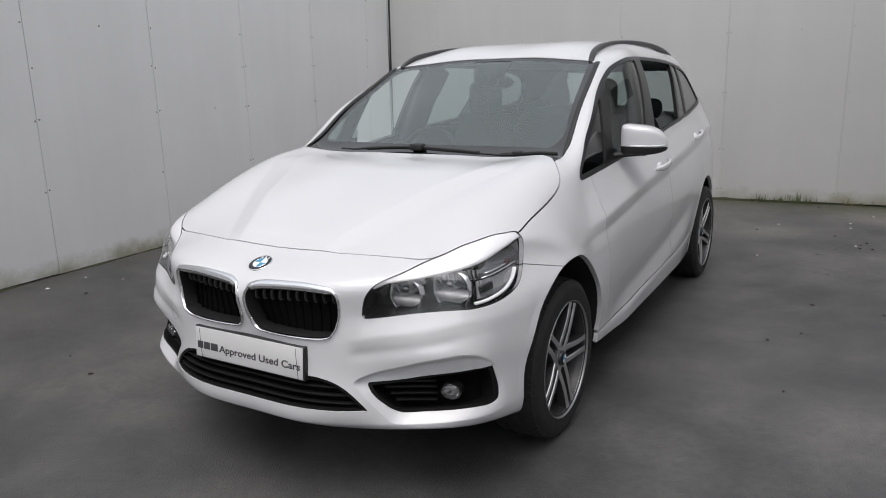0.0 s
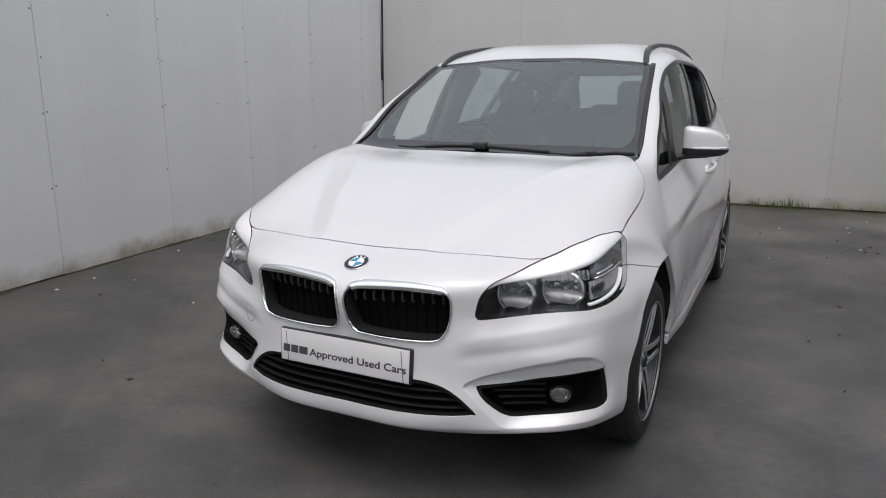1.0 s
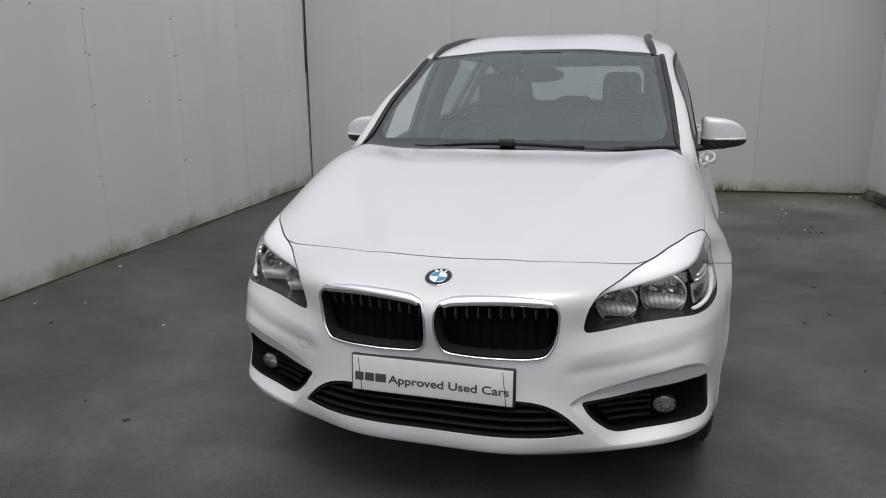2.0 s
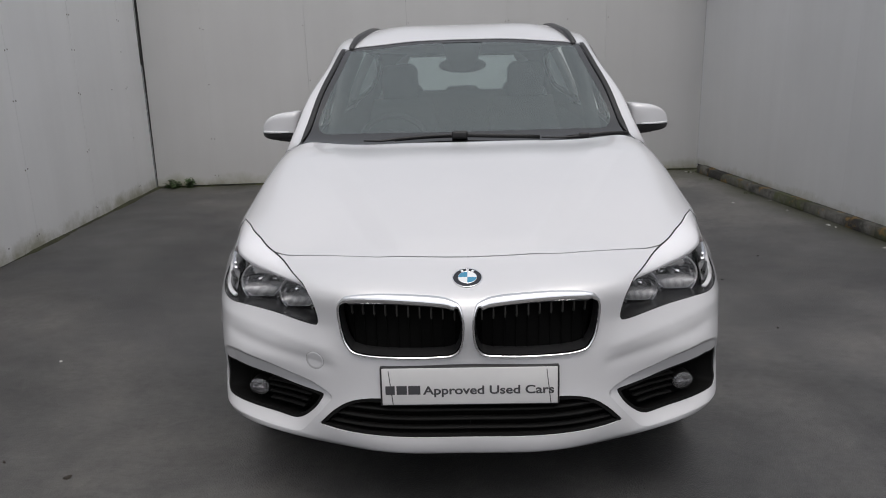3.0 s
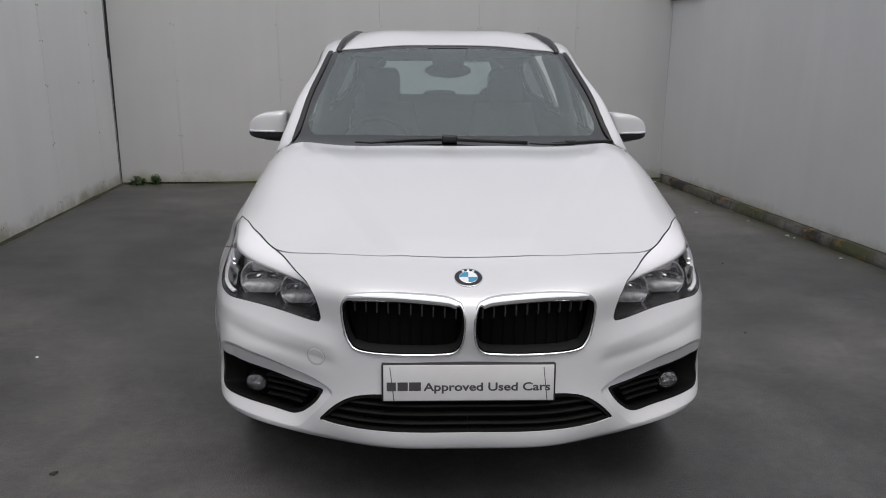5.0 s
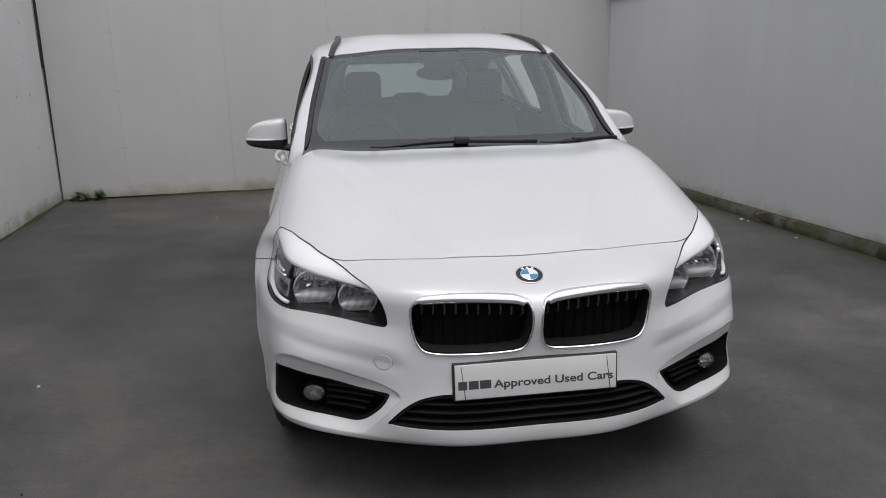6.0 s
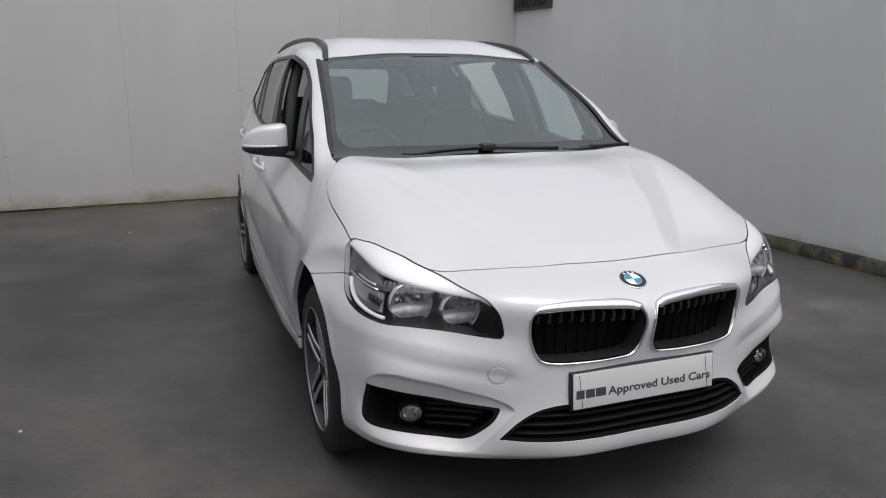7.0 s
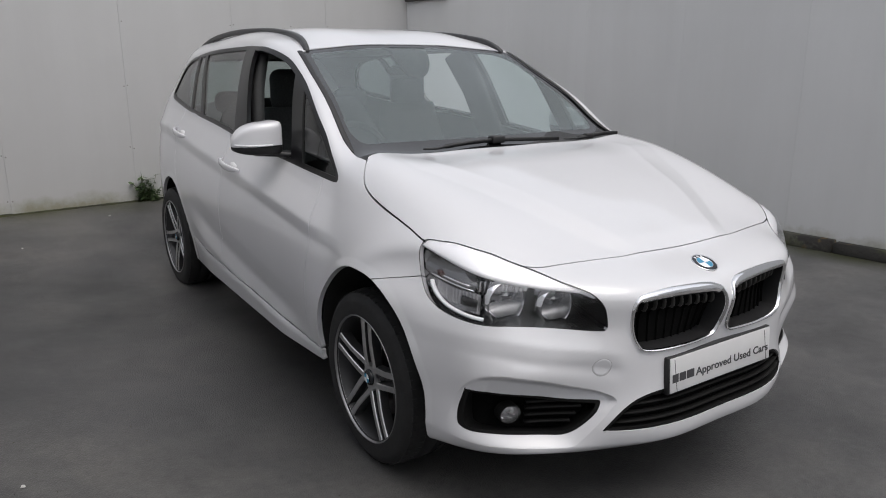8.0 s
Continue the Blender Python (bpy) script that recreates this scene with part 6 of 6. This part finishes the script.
def grass_tuft(x, y, n, tall, seed):
    rng = random.Random(seed)
    bm = bmesh.new()
    for _ in range(n):
        bx, by = rng.gauss(0, 0.035), rng.gauss(0, 0.012)
        h, lean, ang = tall * rng.uniform(0.4, 1.0), rng.uniform(0.05, 0.5), rng.uniform(0, 6.283)
        w = rng.uniform(0.003, 0.0055)
        dx, dy = math.cos(ang), math.sin(ang)
        rows = []
        for t in (0, 0.35, 0.7, 1.0):
            c = Vector((bx + dx * lean * h * t * t, by + dy * lean * h * t * t, h * t))
            k = w * (1 - t) + 0.0003
            rows.append((bm.verts.new(c + Vector((-dy * k, dx * k, 0))), bm.verts.new(c - Vector((-dy * k, dx * k, 0)))))
        for a, b in zip(rows, rows[1:]):
            bm.faces.new((a[0], a[1], b[1], b[0]))
    ob = mesh_object("grass_tuft", bm, GRASS)
    ob.location = (x, y, ground_z(x, y))
    return tagged(ob, "small tuft of grass at the wall's foot", "grass", kind="stuff")


def weed(x, y, n, tall, seed, label):
    """A leafy weed: thin stems, each with small leaves."""
    rng = random.Random(seed)
    plant = tagged(new("weed"), label, "weed")
    plant.location = (x, y, ground_z(x, y))
    leaves = bmesh.new()
    for _ in range(n):
        ang, lean, h = rng.uniform(0, 6.283), rng.uniform(0.1, 0.6), tall * rng.uniform(0.45, 1.0)
        b = Vector((rng.gauss(0, 0.03), rng.gauss(0, 0.012), 0))
        pts = [b + Vector((math.cos(ang) * lean * h * t * t, math.sin(ang) * 0.4 * lean * h * t * t, h * t)) for t in (0, 0.3, 0.6, 1.0)]
        part("stem", sweep(pts, 0.004, 0.004, up=Vector((0.3, 1, 0.1)), rings=4), GRASS, plant)
        for k in range(22):
            t = rng.uniform(0.12, 1.0)
            i = min(2, int(t * 3))
            c = pts[i].lerp(pts[i + 1], t * 3 - i)
            a2, size = rng.uniform(0, 6.283), rng.uniform(0.022, 0.055)
            d = Vector((math.cos(a2), math.sin(a2), rng.uniform(-0.3, 0.5))).normalized()
            sd = d.cross(Vector((0, 0, 1))).normalized() * size * 0.36
            q = [leaves.verts.new(v) for v in (c, c + d * size * 0.45 + sd, c + d * size - Vector((0, 0, size * 0.2)), c + d * size * 0.45 - sd)]
            leaves.faces.new(q)
    tagged(part("foliage", leaves, LEAF, plant), kind="stuff")
    return plant


def foot_growth(p, q, seed, wide, tall, label):
    """A low uneven strip of moss and dirt along a wall's foot, from p to q in plan, to the right of p -> q."""
    rng = random.Random(seed)
    d = Vector((q[0] - p[0], q[1] - p[1], 0))
    along, out = d.normalized(), Vector((d.y, -d.x, 0)).normalized()
    n = int(d.length / 0.03)
    bm = bmesh.new()
    rows = []
    for k in range(n + 1):
        c = Vector((p[0], p[1], 0)) + d * (k / n)
        swell = max(0.06, 0.5 + 1.1 * noise.noise(c * 1.7 + Vector((seed, 0, 0))) + 0.35 * noise.noise(c * 9))
        row = []
        for t, h in ((0.0, 1.0), (0.3, 0.85 + rng.uniform(-0.2, 0.2)), (0.65, 0.45 + rng.uniform(-0.2, 0.2)), (1.0, -0.15)):
            v = c + out * (0.001 + wide * swell * t) + along * rng.uniform(-0.008, 0.008)
            row.append(bm.verts.new((v.x, v.y, ground_z(v.x, v.y) + tall * swell * h)))
        rows.append(row)
    for a, b in zip(rows, rows[1:]):
        for j in range(3):
            bm.faces.new((a[j], a[j + 1], b[j + 1], b[j]))
    bmesh.ops.recalc_face_normals(bm, faces=bm.faces)
    return tagged(mesh_object("moss", bm, FOOT_MOSS), label, "moss", kind="stuff")


foot_growth((CORNER_L[0], CORNER_L[1]), (CORNER_R[0], CORNER_R[1]), 3, 0.055, 0.022, "dark moss and dirt along the wall's foot")
foot_growth((END_L[0], END_L[1]), (CORNER_L[0], CORNER_L[1]), 8, 0.050, 0.014, "black dirt gathered along the wall's foot")

rng = random.Random(21)
for k, (x, n, h) in enumerate(((0.78, 12, 0.05), (0.90, 26, 0.10), (1.06, 30, 0.09), (1.22, 34, 0.13), (1.34, 22, 0.10), (1.52, 12, 0.05), (1.68, 16, 0.07), (1.80, 12, 0.06), (2.02, 10, 0.04), (2.25, 14, 0.05), (2.45, 12, 0.06), (-3.25, 14, 0.05), (-2.80, 12, 0.05), (-2.4, 8, 0.03))):
    grass_tuft(x, north_y(x) - 0.035 + rng.uniform(-0.02, 0.01), n, h, 100 + k)
for k, (x, y) in enumerate(((2.545, 6.10), (2.60, 5.6), (2.685, 4.8))):
    grass_tuft(x, y, 12, 0.03, 140 + k)
for x, n, tall, seed, label in ((-0.53, 12, 0.30, 31, "leafy green weed growing at the foot of the wall"), (-0.44, 8, 0.16, 32, "low green weed beside a taller one"),
                               (-3.00, 7, 0.11, 33, "low weed in the corner of the yard"), (-3.20, 6, 0.09, 34, "small weed at the wall's foot")):
    weed(x, north_y(x) - 0.045, n, tall, seed, label)

# pale bits and dark leaves on the ground
def litter(name, x, y, size, mat, seed, label, category):
    rng = random.Random(seed)
    bm = bmesh.new()
    n = 7
    ring = [bm.verts.new((size * rng.uniform(0.5, 1.0) * math.cos(6.283 * k / n), size * rng.uniform(0.3, 0.7) * math.sin(6.283 * k / n), rng.uniform(0.001, 0.004))) for k in range(n)]
    top = [bm.verts.new(v.co * 0.7 + Vector((0, 0, 0.004 + size * 0.15))) for v in ring]
    bm.faces.new(top)
    for k in range(n):
        bm.faces.new((ring[k], ring[(k + 1) % n], top[(k + 1) % n], top[k]))
    ob = mesh_object(name, bm, mat, smooth=False)
    ob.location = (x, y, ground_z(x, y))
    ob.rotation_euler = (0, 0, rng.uniform(0, 6.28))
    return tagged(ob, label, category)


for k, (x, y, sz) in enumerate(((2.38, 4.42, 0.02), (2.72, 4.45, 0.018), (2.69, 4.03, 0.014), (2.765, 3.48, 0.026), (2.78, 3.4, 0.018), (2.8, 2.79, 0.022), (2.47, 6.14, 0.022), (2.52, 6.1, 0.02), (-1.97, 1.22, 0.014), (-0.94, 5.51, 0.018), (-1.68, 4.72, 0.012), (-2.86, 1.22, 0.014), (-2.83, 0.92, 0.02), (-2.59, 1.32, 0.01), (-2.96, 2.06, 0.022), (1.9, 5.69, 0.02), (1.73, 5.32, 0.018), (1.19, 5.11, 0.014), (1.74, 5.13, 0.014), (1.8, 4.51, 0.014), (1.16, 4.08, 0.014))):
    litter("litter", x, y, sz, LITTER, 300 + k, "small pale scrap of litter on the asphalt", "litter")
for k, (x, y) in enumerate(((1.05, 4.87), (1.04, 3.96), (1.67, 4.37), (1.83, 4.54), (1.83, 4.44), (1.91, 4.43), (1.87, 4.62), (1.64, 4.81), (1.66, 3.68), (1.56, 4.21), (1.46, 2.28), (1.61, 1.59), (1.62, 2.98), (1.99, 2.84), (1.61, 2.43), (-2.52, 0.99), (-1.72, 0.35), (-1.45, 0.28), (1.44, 6.0))):
    litter("dead_leaf", x, y, rng.uniform(0.009, 0.020), DEAD_LEAF, 400 + k, "small dark dead leaf on the asphalt", "leaf")

bm = bmesh.new()
for _ in range(900):
    x, y = rng.uniform(-2.9, 2.6), rng.uniform(-1.2, 5.8)
    r = rng.uniform(0.0015, 0.004)
    z = ground_z(x, y)
    top = bm.verts.new((x, y, z + r))
    base = [bm.verts.new((x + r * math.cos(a), y + r * math.sin(a), z - 0.0005)) for a in (0, 2.1, 4.2)]
    for k in range(3):
        bm.faces.new((base[k], base[(k + 1) % 3], top))
tagged(mesh_object("grit", bm, CONCRETE, smooth=False), "loose grey grit on the asphalt", "grit", kind="stuff")
